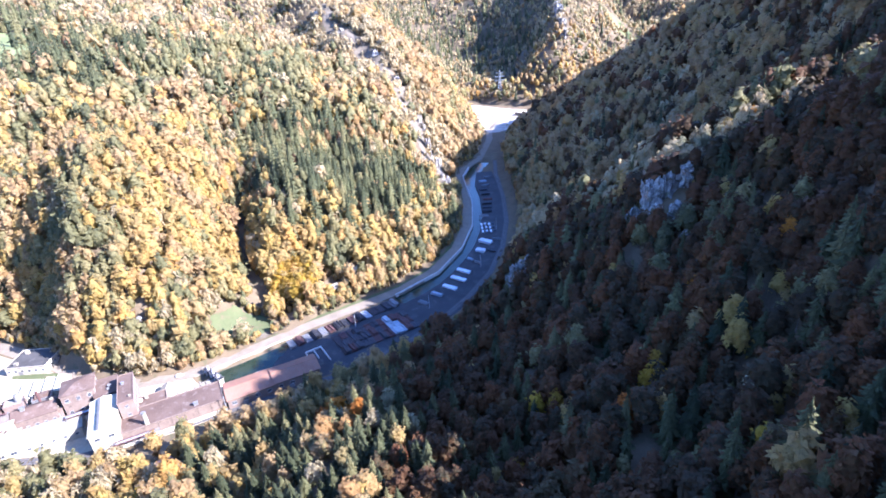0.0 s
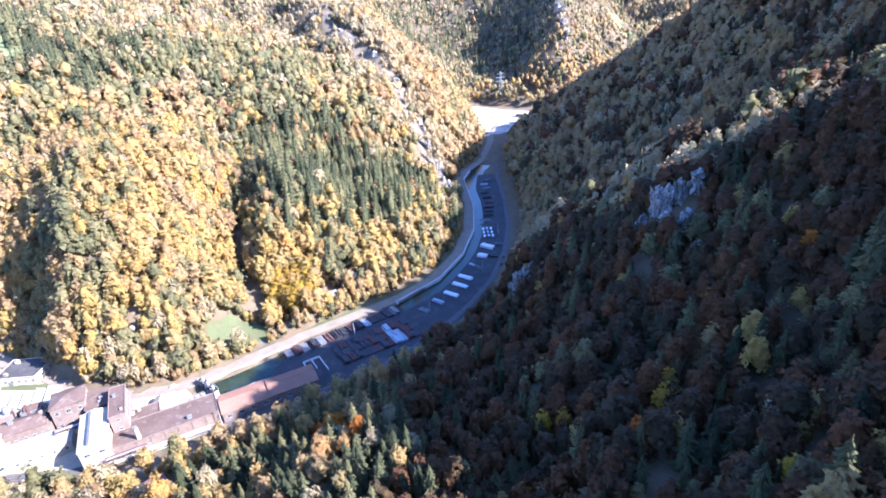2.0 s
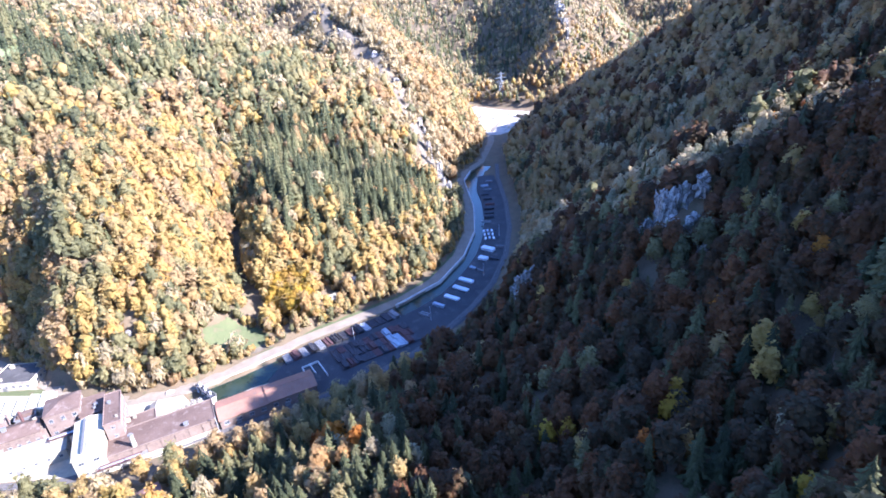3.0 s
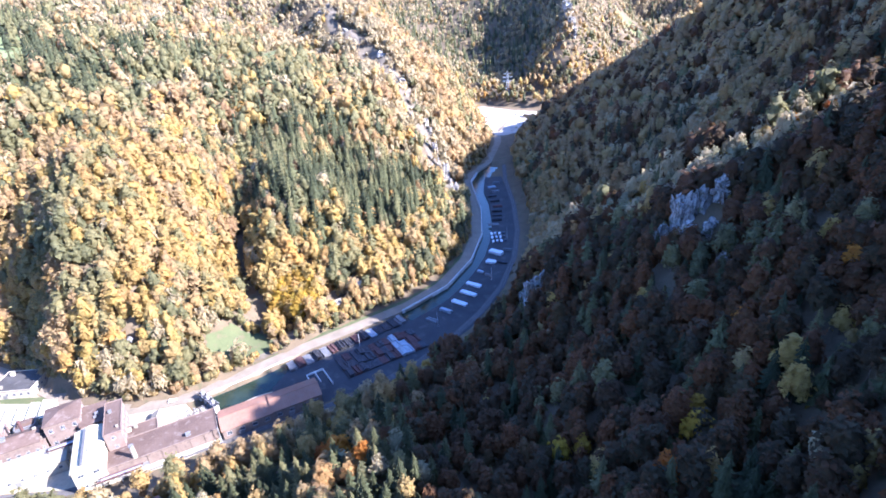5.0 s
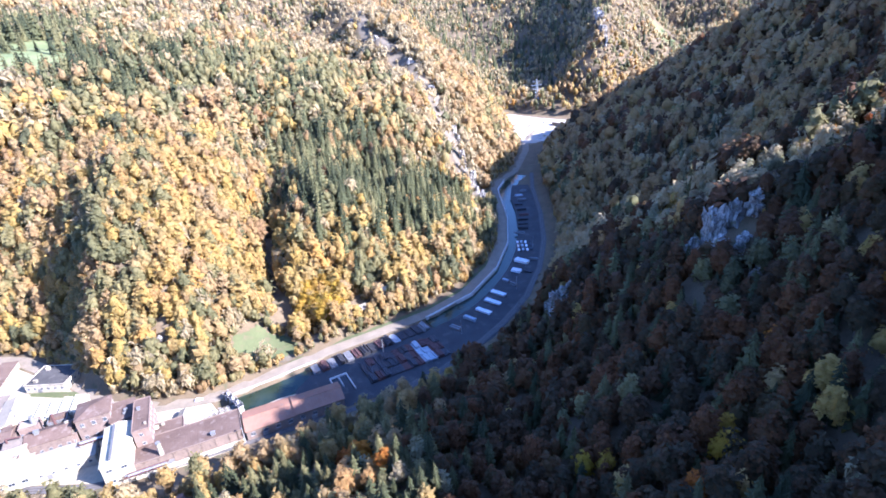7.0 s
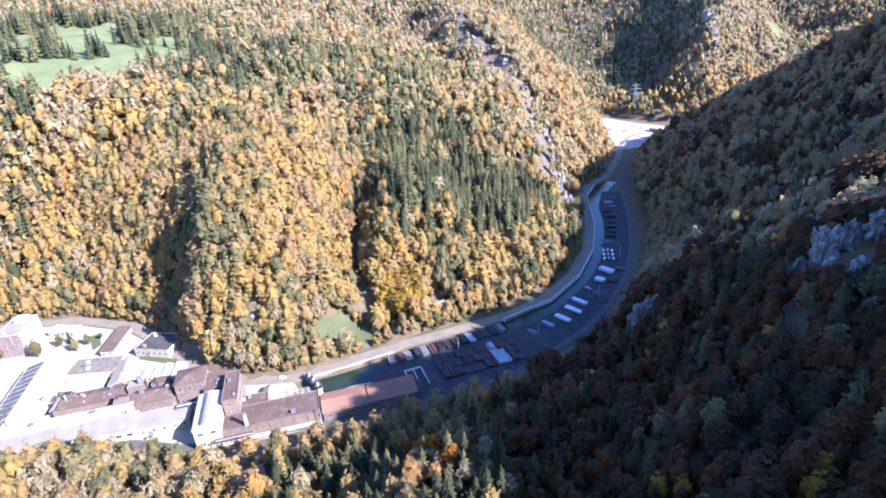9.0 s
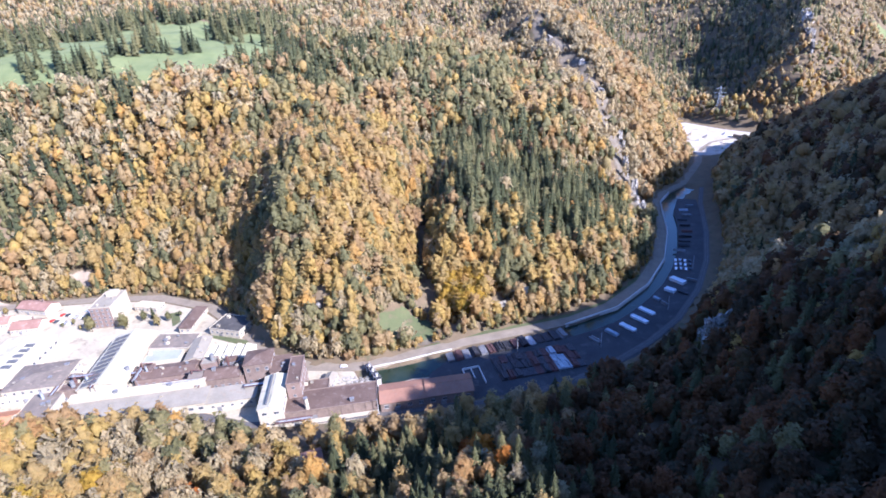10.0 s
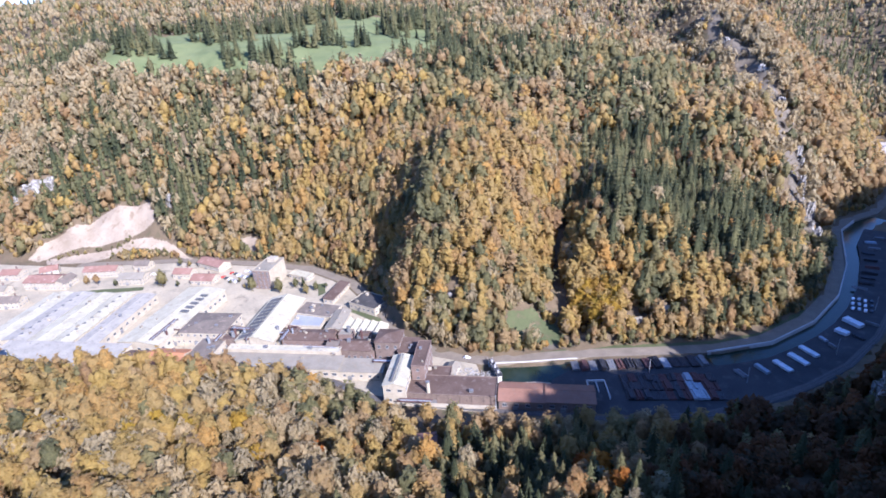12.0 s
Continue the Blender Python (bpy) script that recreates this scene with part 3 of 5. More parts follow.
        for j in range(spokes):
            b = 2 * math.pi * (j + 0.5 * (i % 2)) / spokes
            k = radius * r.uniform(0.8, 1.15)
            verts.append((k * math.cos(a) * math.cos(b), k * math.cos(a) * math.sin(b), k * squash * math.sin(a)))
    verts.append((0, 0, radius * squash))
    top = len(verts) - 1
    for j in range(spokes):
        n = (j + 1) % spokes
        faces.append((0, 1 + n, 1 + j))
        faces.append((top, top - spokes + j, top - spokes + n))
        for i in range(rings - 2):
            p, q = 1 + i * spokes, 1 + (i + 1) * spokes
            faces += [(p + j, p + n, q + j), (p + n, q + n, q + j)]
    return np.array(verts), np.array(faces)


def pole(r0, r1, h, sides=5, lean=0.0):
    a = np.arange(sides) * 2 * math.pi / sides
    low = np.column_stack([r0 * np.cos(a), r0 * np.sin(a), np.full(sides, -1.0)])
    up = np.column_stack([r1 * np.cos(a) + lean, r1 * np.sin(a), np.full(sides, h)])
    i, j = np.arange(sides), (np.arange(sides) + 1) % sides
    return np.vstack([low, up]), np.vstack([np.column_stack([i, j, sides + j]), np.column_stack([i, sides + j, sides + i])])


def sprays(centre, normal, size, r, slim=1.0):
    """One small leaf spray for each centre, facing roughly along its normal; slim ones are upright twigs."""
    n = len(centre)
    nn = unit(normal + r.normal(0, 0.38, (n, 3)))
    side = unit(np.cross(nn, r.normal(0, 1, (n, 3)) if slim == 1.0 else r.normal(0, 0.25, (n, 3)) + (0, 0, 1)))
    up = np.cross(nn, side)
    s = (size * r.uniform(0.6, 1.35, n))[:, None]
    v = np.stack([centre - side * s * 0.62 * slim - up * s * 0.4, centre + side * s * 0.62 * slim - up * s * 0.35 + nn * s * 0.12, centre + up * s * 0.72 - nn * s * 0.1], 1)
    return v.reshape(-1, 3), np.arange(n * 3).reshape(-1, 3)


def join(*pieces):
    verts, faces, base = [], [], 0
    for v, f in pieces:
        verts.append(v)
        faces.append(np.asarray(f) + base)
        base += len(v)
    return np.vstack(verts), np.vstack(faces)


def broadleaf(seed, count, size, grid, thin=False, tall=1.0):
    """Crown of a broad-leaved tree, about 7 m across and 13 m high: a knobbly hull of lobes, ruffled by leaf sprays."""
    r = np.random.default_rng(seed)
    mid = np.array((0, 0, 7.2 * tall))
    lobes = [(r.uniform(-0.4, 0.4), r.uniform(-0.4, 0.4), 10.6 * tall, 1.7), (0, 0, 7.4 * tall, 2.5)]
    for k in range(15):
        a, h = k * 2.4 + r.uniform(-0.5, 0.5), r.uniform(0, 1)
        out = (1.1 + 1.5 * math.sin(math.pi * (0.15 + 0.72 * h)) ** 1.2) * r.uniform(0.75, 1.2)
        lobes.append((out * math.cos(a), out * math.sin(a), (3.4 + 7.2 * h) * tall, r.uniform(0.85, 1.45)))
    lobes = np.array(lobes)

    def reach(d):
        rel = lobes[:, :3] - mid
        b = d @ rel.T
        disc = b * b - (rel ** 2).sum(1) + lobes[:, 3] ** 2
        return np.maximum(np.where(disc > 0, b + np.sqrt(np.maximum(disc, 0)), 0).max(1), 1.9)

    rings, spokes = grid
    v, f = blob(1.0, 1.0, seed + 1, rings, spokes)
    d = unit(v)
    hull = mid + d * (reach(d) * (0.68 if thin else 0.9))[:, None] * (0.9, 0.9, 1.0)
    d = unit(r.normal(0, 1, (count, 3)) + (0, 0, 0.3))
    pos = mid + d * (reach(d) * r.uniform(0.78 if thin else 0.84, 1.2, count))[:, None] * (0.9, 0.9, 1.0)
    return join(sprays(pos, d * 0.8 + (0, 0, 0.35), size, r, 0.38 if thin else 1.0), (hull, f))


def conifer(seed, tiers, spokes, high=17.0, wide=3.1):
    """Crown of a spruce: tiers of drooping boughs that narrow to the tip."""
    r = np.random.default_rng(seed)
    verts, faces = [], []
    for i in range(tiers):
        u = i / tiers
        z, reach = 1.8 + (high - 2.2) * u ** 0.93, wide * (1 - u) ** 0.75 + 0.25
        off = r.uniform(0, 6)
        for j in range(spokes):
            a = off + 2 * math.pi * (j + r.uniform(-0.25, 0.25)) / spokes
            k, w = reach * r.uniform(0.5, 1.25), 0.8 * math.pi / spokes
            drop = k * r.uniform(0.25, 0.5)
            b = len(verts)
            verts += [(0.1 * math.cos(a), 0.1 * math.sin(a), z + high * 0.05), (k * 0.62 * math.cos(a - w), k * 0.62 * math.sin(a - w), z - drop * 0.8),
                      (k * math.cos(a), k * math.sin(a), z - drop * 0.75), (k * 0.62 * math.cos(a + w), k * 0.62 * math.sin(a + w), z - drop * 0.8)]
            faces += [(b, b + 1, b + 2), (b, b + 2, b + 3)]
    # the dark heart of the tree behind the boughs
    b = len(verts)
    verts += [(wide * 0.55 * math.cos(j * 1.2566), wide * 0.55 * math.sin(j * 1.2566), 1.2) for j in range(5)] + [(0, 0, high * 0.9)]
    faces += [(b + j, b + (j + 1) % 5, b + 5) for j in range(5)]
    b = len(verts)
    verts += [(0.3, 0, high * 0.93), (-0.2, 0.25, high * 0.93), (-0.2, -0.25, high * 0.93), (0, 0, high + 0.6)]
    faces += [(b, b + 1, b + 3), (b + 1, b + 2, b + 3), (b + 2, b, b + 3)]
    return np.array(verts), np.array(faces)


TRUNK = {"leafy": pole(0.28, 0.12, 5.0), "conifer": pole(0.26, 0.10, 9.0, 4)}
# (near, middle, far) crowns, four shapes each
LEAFY = [[broadleaf(20 + k, c, z, g, tall=0.88 + 0.1 * k) for k in range(4)] for c, z, g in ((300, 0.95, (7, 10)), (52, 1.5, (6, 8)), (14, 2.1, (4, 7)), (6, 2.6, (3, 5)))]
TWIGGY = [[broadleaf(40 + k, c, z, g, True, 0.95) for k in range(3)] for c, z, g in ((270, 1.7, (6, 8)), (64, 2.3, (4, 7)), (22, 3.0, (3, 6)), (8, 3.4, (3, 5)))]
FIRS = [[conifer(60 + k, t, n, 13.0 + 1.5 * k, 3.1 + 0.25 * k) for k in range(4)] for t, n in ((12, 8), (8, 6), (5, 5), (3, 4))]

# stands of spruce: x, y, radius, strength
SPRUCE_STANDS = [(-82, 452, 80, 0.68), (-125, 510, 60, 0.5), (-236, 334, 20, 0.3), (-170, 600, 50, 0.35), (-45, 178, 26, 0.3), (-75, 165, 30, 0.42), (-102, 165, 28, 0.42), (-85, 190, 24, 0.4), (-60, 130, 40, 0.4),
                 (-420, 610, 55, 0.6), (-500, 700, 60, 0.6), (-640, 600, 60, 0.9), (-700, 480, 50, 0.9), (-560, 660, 60, 0.7), (-350, 560, 55, 0.5), (-300, 640, 60, 0.35), (-640, 420, 30, 0.5),
                 (-530, 325, 70, 0.4), (-440, 350, 60, 0.3), (-620, 270, 60, 0.4), (60, 1350, 200, 0.25), (190, 480, 120, 0.25), (-780, 380, 60, 0.6), (-460, 440, 25, 0.6)]
GOLD = [(-95, 345, 40, 0.7), (-185, 400, 60, 0.5), (-150, 345, 30, 0.6), (-40, 400, 50, 0.5), (-230, 105, 70, 0.6), (-170, 100, 60, 0.5), (-300, 100, 80, 0.9), (-120, 170, 40, 0.55), (-400, 360, 120, 0.4), (-190, 320, 40, 0.4)]


def strength(px, py, spots):
    total = np.zeros(px.shape)
    for x, y, r, k in spots:
        total = np.maximum(total, k * np.exp(-((px - x) ** 2 + (py - y) ** 2) / (r * r)))
    return total


def ripple(px, py, length, seed):
    r = np.random.default_rng(seed)
    out = np.zeros(px.shape)
    for _ in range(5):
        a, p = r.uniform(0, 2 * np.pi), r.uniform(0, 6.3)
        out += np.sin(2 * np.pi / length * r.uniform(0.7, 1.4) * (px * np.cos(a) + py * np.sin(a)) + p)
    return out / 5


SPUR_LINE = [(x, y) for x, y, z in LINES["spur"][1:10]]


def scatter(step, near, far, x0, x1, y0, y1, front=True):
    step *= 0.8
    cx, cy = np.meshgrid(np.arange(x0, x1, step), np.arange(y0, y1, step))
    px = cx.ravel() + rng.uniform(-0.42, 0.42, cx.size) * step
    py = cy.ravel() + rng.uniform(-0.42, 0.42, cx.size) * step
    # as dense along steep ground as on flat
    rise = np.hypot(ground_z(px + 5, py) - ground_z(px - 5, py), ground_z(px, py + 5) - ground_z(px, py - 5)) / 10
    some = rng.uniform(0, 1, px.size) < 0.64 * np.sqrt(1 + rise ** 2)
    px, py = px[some], py[some]
    d = np.hypot(px, py - 15)
    keep = (d >= near) & (d < far)
    px, py = px[keep], py[keep]
    left = np.degrees(np.arctan2(-px, py - 15))
    seen = (left < 90) & (left > np.where(np.hypot(px, py - 15) < 260, -60, -46))
    keep = seen if front else ~seen & ((left > 0) | (ground_z(px, py) < 150))
    for ring in (MEADOW_SHELF, MEADOW_SMALL, MEADOW_FAR, PIT_HULL, PIT_SMALL, SCREE_HIGH, WOOD_MEADOW, EARTH_PLOT, EARTH_BANK, VALLEY):
        keep &= ~inside(px, py, ring)
    keep &= (line_distance(px, py, FOOT_NORTH) > 1.0) & (line_distance(px, py, FOOT_SOUTH) > np.where(px < -170, 10.0, np.where(px < -20, 13.0, 5.0)))
    keep &= (line_distance(px, py, RIB) > 13) | (rng.uniform(0, 1, px.size) < 0.1)
    keep &= line_distance(px, py, SPUR_LINE) > 11
    keep &= line_distance(px, py, [(-128, 334), (-145, 360), (-151, 382), (-161, 420)]) > 4.5
    for x, y, r in CLEARINGS:
        keep &= np.hypot(px - x, py - y) > r
    return px[keep], py[keep]


# rock faces and huts that stand free of trees: x, y, radius
CLEARINGS = [(-306, 149, 12), (-292, 143, 9), (-318, 138, 12), (-304, 134, 9), (-335, 130, 9), (-352, 118, 9), (-372, 108, 9), (108, 238, 9), (96, 236, 8), (104, 222, 7), (46, 303, 13), (42, 290, 9), (-80, 340, 7), (-67, 357, 6), (-58, 194, 9), (-51, 186, 7), (-104, 338, 15), (-128, 327, 9), (-133, 340, 6), (-122, 172, 8), (-88, 333, 6), (-131, 180, 9), (-127, 173, 6), (-212, 310, 5), (-186, 288, 6),
             (-8, 590, 9), (-14, 625, 9), (-18, 660, 9), (0, 555, 9), (6, 525, 9), (9, 500, 8), (-257, 86, 7), (-705, 385, 12), (130, 252, 5), (240, 1060, 12)]


GREY = [(-650, 330, 90, 0.22), (-720, 300, 90, 0.35), (119, 260, 11, 0.7), (140, 254, 11, 0.7), (160, 247, 11, 0.7), (101, 287, 9, 0.7), (84, 318, 9, 0.6), (-17, 622, 34, 0.8), (-44, 705, 36, 0.9), (-75, 765, 42, 0.9), (-116, 815, 46, 0.9), (-154, 886, 60, 0.8), (6, 560, 24, 0.7), (-30, 850, 60, 0.5), (-520, 400, 120, 0.3), (-200, 120, 90, 0.35), (150, 420, 90, 0.3)]
SPUR_TOP = [(x, y, 14, 1.0) for x, y, z in LINES["spur"][:10]]
RIB_BACK = [(20, 700, 40, 1.0), (-10, 780, 45, 1.0), (-40, 850, 55, 1.0), (-85, 930, 65, 1.0), (20, 640, 25, 0.8), (-130, 1040, 80, 0.8)]
PINES = [(-238, 335, 30, 0.4), (-178, 300, 22, 0.25), (-190, 690, 60, 0.5), (-265, 630, 60, 0.4), (-150, 560, 40, 0.35), (-200, 150, 50, 0.1), (-330, 130, 60, 0.15), (-30, 380, 40, 0.2)]


def species(px, py):
    """0 beech, 1 gold, 2 green, 3 grey twigs, 4 spruce, 5 brown oak darkened for shade: each kind keeps together in
    small stands.
    """
    n = len(px)
    # shaded slope: darker kinds and fewer pale ones put its shade into the colour
    shade_side = np.clip((px + 45) / 35, 0, 1) * (py < 330 + 0.2 * px) + 0.3 * np.clip((px - 70) / 40, 0, 1) * (py >= 330 + 0.2 * px) * (py < 850)
    # the spur's crest takes paler kinds, so its sunlight is partly leaf colour
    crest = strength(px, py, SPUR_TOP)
    shade_side = shade_side * (1 - crest)
    back = strength(px, py, RIB_BACK)
    east = np.clip((px - 70) / 40, 0, 1) * (py >= 330 + 0.2 * px) * (py < 850)
    high = np.clip((ground_z(px, py) - 105) / 60, 0, 1) * (px < -60)
    beyond = np.clip((py - 1020) / 60, 0, 1) * np.clip((px + 150) / 60, 0, 1)
    spruce = 0.085 - 0.6 * crest + strength(px, py, SPRUCE_STANDS) + 0.16 * ripple(px, py, 60, 3) + 0.22 * shade_side - 0.12 * east + 0.30 * beyond + 0.10 * high - 0.2 * back
    gold = 0.25 - 0.3 * east - 0.06 * shade_side - 0.08 * high + strength(px, py, GOLD) * 0.8 + 0.24 * ripple(px, py, 75, 4)
    green = 0.30 - 0.14 * east + 0.34 * ripple(px, py, 66, 6) - 0.09 * shade_side + strength(px, py, PINES)
    grey = 0.22 + 0.02 * east + 0.8 * crest - 0.34 * shade_side + 0.22 * high + 0.26 * ripple(px, py, 70, 8) + 1.1 * strength(px, py, GREY) + 0.5 * beyond
    beech = 0.33 + 0.5 * back + 0.30 * east - 0.30 * shade_side - 0.06 * high + 0.34 * ripple(px, py, 85, 9)
    oak = 0.03 + 0.20 * east + 0.60 * shade_side - 0.5 * crest - 0.3 * back + 0.12 * ripple(px, py, 45, 12)
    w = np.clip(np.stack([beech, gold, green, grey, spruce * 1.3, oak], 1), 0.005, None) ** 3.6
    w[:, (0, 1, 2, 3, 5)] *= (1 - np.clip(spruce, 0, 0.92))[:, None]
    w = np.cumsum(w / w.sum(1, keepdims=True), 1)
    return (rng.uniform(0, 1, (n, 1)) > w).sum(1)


KINDS = [("beech_wood", BEECH, LEAFY, "russet and orange autumn beeches on the slope"), ("golden_wood", MAPLE, LEAFY, "bright yellow autumn maples on the slope"),
         ("green_wood", GREEN, LEAFY, "olive green broad-leaved trees on the slope"), ("bare_wood", BARE, TWIGGY, "half bare grey-brown trees on the slope"),
         ("spruce_wood", SPRUCE, FIRS, "dark green spruces on the slope"), ("oak_wood", SHADE_OAK, LEAFY, "brown autumn oaks, leaf colour darkened for the shaded slope")]


def plant(px, py, kind, level, grow, trunks):
    """Joins all the trees of one kind at one level of detail into one mesh."""
    name, material, shapes, label = KINDS[kind]
    z = ground_z(px, py)
    verts, faces, tints, base = [], [], [], 0
    which = rng.integers(0, len(shapes[level]), len(px))
    for k, (v, f) in enumerate(shapes[level]):
        sel = np.where(which == k)[0]
        if not len(sel):
            continue
        a, s = rng.uniform(0, 6.3, len(sel)), grow * rng.choice((0.55, 0.78, 0.9, 1.0, 1.15, 1.32), len(sel)) * rng.uniform(0.9, 1.1, len(sel))
        c, n = np.cos(a)[:, None], np.sin(a)[:, None]
        wide = (s * rng.uniform(0.88, 1.12, len(sel)))[:, None]
        w = np.stack([(v[:, 0] * c - v[:, 1] * n) * wide, (v[:, 0] * n + v[:, 1] * c) * wide, v[:, 2] * s[:, None] - 0.5], 2)
        w += np.stack([px[sel], py[sel], z[sel]], 1)[:, None, :]
        verts.append(w.reshape(-1, 3))
        faces.append((f[None] + (np.arange(len(sel)) * len(v))[:, None, None]).reshape(-1, 3) + base)
        tint = np.clip(0.5 + 0.6 * ripple(px[sel], py[sel], 40, 20 + kind) + rng.normal(0, 0.28 if kind == 4 else 0.13, len(sel)), 0, 1)
        tints.append(np.repeat(tint, len(v)))
        base += len(sel) * len(v)
    ob = link_mesh(name, mesh_arrays(name, np.vstack(verts), np.vstack(faces), np.concatenate(tints), True), material)
    ob.color = (1, 1, 1, 0)
    tagged(ob, label, "woods", kind="stuff")
    if trunks:
        v, f = TRUNK["conifer" if kind == 4 else "leafy"]
        w = v[None] + np.stack([px, py, z], 1)[:, None, :]
        link_mesh("trunks", mesh_arrays("trunks", w.reshape(-1, 3), (f[None] + (np.arange(len(px)) * len(v))[:, None, None]).reshape(-1, 3)), BARK, ob)["kind"] = "stuff"




def behind_hills(px, py):
    """Trees that the hills hide from the valley's air space."""
    top = ground_z(px, py) + 22.0
    hid = np.ones(len(px), bool)
    for ex, ey in ((0, 0), (-2, 24)):
        low = np.full(len(px), 1e9)
        for k in np.linspace(0.12, 0.97, 60):
            low = np.minimum(low, 200 + (top - 200) * k - ground_z(ex + (px - ex) * k, ey + (py - ey) * k))
        hid &= low < 0
    return hid


SINGLE = []
for level, step, near, far, grow in ((0, 5.2, 4, 250, 1.0), (1, 4.8, 250, 540, 1.16), (2, 6.0, 540, 900, 1.4), (3, 9.0, 900, 1600, 1.3), (3, 14.0, 1600, 2300, 2.0), (3, 27.0, 2300, 3800, 3.4), (2, 11.0, 0, 420, 1.6)):
    px, py = scatter(step, near, far, -min(far, 2200), min(far, 1500), -60 if near else -260, far, near != 0)
    kinds = species(px, py)
    if near == 4:                           # the trees nearest to the camera's way stand singly
        order = np.argsort(np.hypot(px + 20, py - 130))
        SINGLE = [(px[i], py[i], kinds[i]) for i in order[:280]]
        px, py, kinds = px[order[280:]], py[order[280:]], kinds[order[280:]]
    hid = behind_hills(px, py) if near else np.zeros(len(px), bool)
    thin = hid & (rng.uniform(0, 1, len(px)) < (0.5 if far < 1600 else 0.0))
    thin |= (kinds == 4) & (rng.uniform(0, 1, len(px)) < 0.27)
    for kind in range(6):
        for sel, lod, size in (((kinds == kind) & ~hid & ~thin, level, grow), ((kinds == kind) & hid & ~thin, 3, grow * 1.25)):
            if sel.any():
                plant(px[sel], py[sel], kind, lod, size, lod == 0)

# spruces in loose groups on the hill meadow
_mx, _my = rng.uniform(-790, -390, 1500), rng.uniform(350, 690, 1500)
_ok = inside(_mx, _my, MEADOW_SHELF) & (ripple(_mx, _my, 95, 31) > 0.2)
plant(_mx[_ok], _my[_ok], 4, 1, 1.5, False)
# bushes on the terraces of the gravel pit
_mx, _my = rng.uniform(-610, -480, 900), rng.uniform(190, 275, 900)
_strip = line_distance(_mx, _my, [(-600, 206), (-577, 227), (-549, 247), (-538, 257)])
_ok = (_strip < 3.0) | ((line_distance(_mx, _my, [(-552, 228), (-530, 250), (-500, 262), (-478, 268)]) < 7) & ~inside(_mx, _my, PIT_TRACK) & ~inside(_mx, _my, VALLEY))
plant(_mx[_ok], _my[_ok], 2, 1, 0.33, False)

# shrubs and young trees that line the road at the slope's foot
_edge = densify(FOOT_NORTH[3:23], 1.6)
_edge = np.repeat(_edge, 3, axis=0) + rng.uniform(-4.0, 3.2, (len(_edge) * 3, 2))
_ok = (line_distance(_edge[:, 0], _edge[:, 1], ROAD) > 5.2) & ~inside(_edge[:, 0], _edge[:, 1], PIT_TRACK) & (rng.uniform(0, 1, len(_edge)) < 0.62 + 0.4 * ripple(_edge[:, 0], _edge[:, 1], 30, 51))
_edge = _edge[_ok]
_kind = rng.choice(4, len(_edge), p=(0.25, 0.3, 0.3, 0.15))
for kind in range(4):
    plant(_edge[_kind == kind, 0], _edge[_kind == kind, 1], kind, 1, 0.55, False)

# low undergrowth that closes the gaps under the trees
_px, _py = scatter(5.4, 230, 560, -560, 560, -60, 560)
_qx, _qy = scatter(7.5, 560, 860, -860, 200, -60, 860)
_px, _py = np.concatenate([_px, _qx]), np.concatenate([_py, _qy])
_kind = species(_px, _py)
_kind[_kind == 4] = 2
for kind in (0, 1, 2, 3, 5):
    x, y = _px[_kind == kind], _py[_kind == kind]
    v, f = blob(2.9, 1.25, 77 + kind, 3, 5)
    size = rng.uniform(0.55, 1.25, len(x))
    w = v[None] * size[:, None, None] + np.stack([x, y, ground_z(x, y) + 2.2], 1)[:, None, :]
    tint = np.clip(0.5 + 0.6 * ripple(x, y, 40, 20 + kind) + rng.normal(0, 0.13, len(x)), 0, 1)
    undergrowth = link_mesh("undergrowth", mesh_arrays("undergrowth", w.reshape(-1, 3), (f[None] + (np.arange(len(x)) * len(v))[:, None, None]).reshape(-1, 3), np.repeat(tint, len(v)), True), KINDS[kind][1])
    undergrowth.color = (1, 1, 1, 0)
    # the dull brown ones wear the oak leaves darkened for shade
    tagged(undergrowth, ("russet", "yellow", "olive", "greyish", "", "dull brown")[kind] + " young trees and undergrowth below the crowns", "shrubs", kind="stuff")

# single trees, a trunk and a crown each
TREE_NAMES = [("beech_tree", "russet autumn beech on the wooded slope", "tree"), ("maple_tree", "yellow autumn maple on the wooded slope", "tree"),
              ("hornbeam_tree", "olive green broad-leaved tree on the slope", "tree"), ("larch_tree", "half bare grey-brown tree on the slope", "tree"),
              ("spruce_tree", "dark green spruce on the wooded slope", "tree"), ("oak_tree", "brown autumn oak, leaf colour darkened for the slope's shade", "tree")]
_masters = {}


def single_tree(kind, shape):
    key = (kind, shape)
    if key not in _masters:
        _, material, shapes, _ = KINDS[kind]
        v, f = shapes[0][shape]
        tv, tf = TRUNK["conifer" if kind == 4 else "leafy"]
        crown = mesh_arrays("crown", v, f, np.zeros(len(v)), True)
        crown.materials.append(material)
        trunk = mesh_arrays("trunk", tv, tf, smooth=True)
        trunk.materials.append(BARK)
        _masters[key] = (crown, trunk)
    return _masters[key]


for x, y, kind in SINGLE:
    crown, trunk = single_tree(kind, int(rng.integers(0, len(KINDS[kind][2][0]))))
    name, label, category = TREE_NAMES[kind]
    tree = tagged(new(name), label, category, "trees of the near slope")
    s = 0.95 * rng.uniform(0.75, 1.2)
    tree.matrix_world = pose(x, y, float(ground_z(x, y)) - 0.3, 0, 0, rng.uniform(0, 360)) @ Matrix.Diagonal((s, s, s * rng.uniform(0.92, 1.1), 1))
    for piece, me in (("trunk", trunk), ("crown", crown)):
        new(piece, me).parent = tree

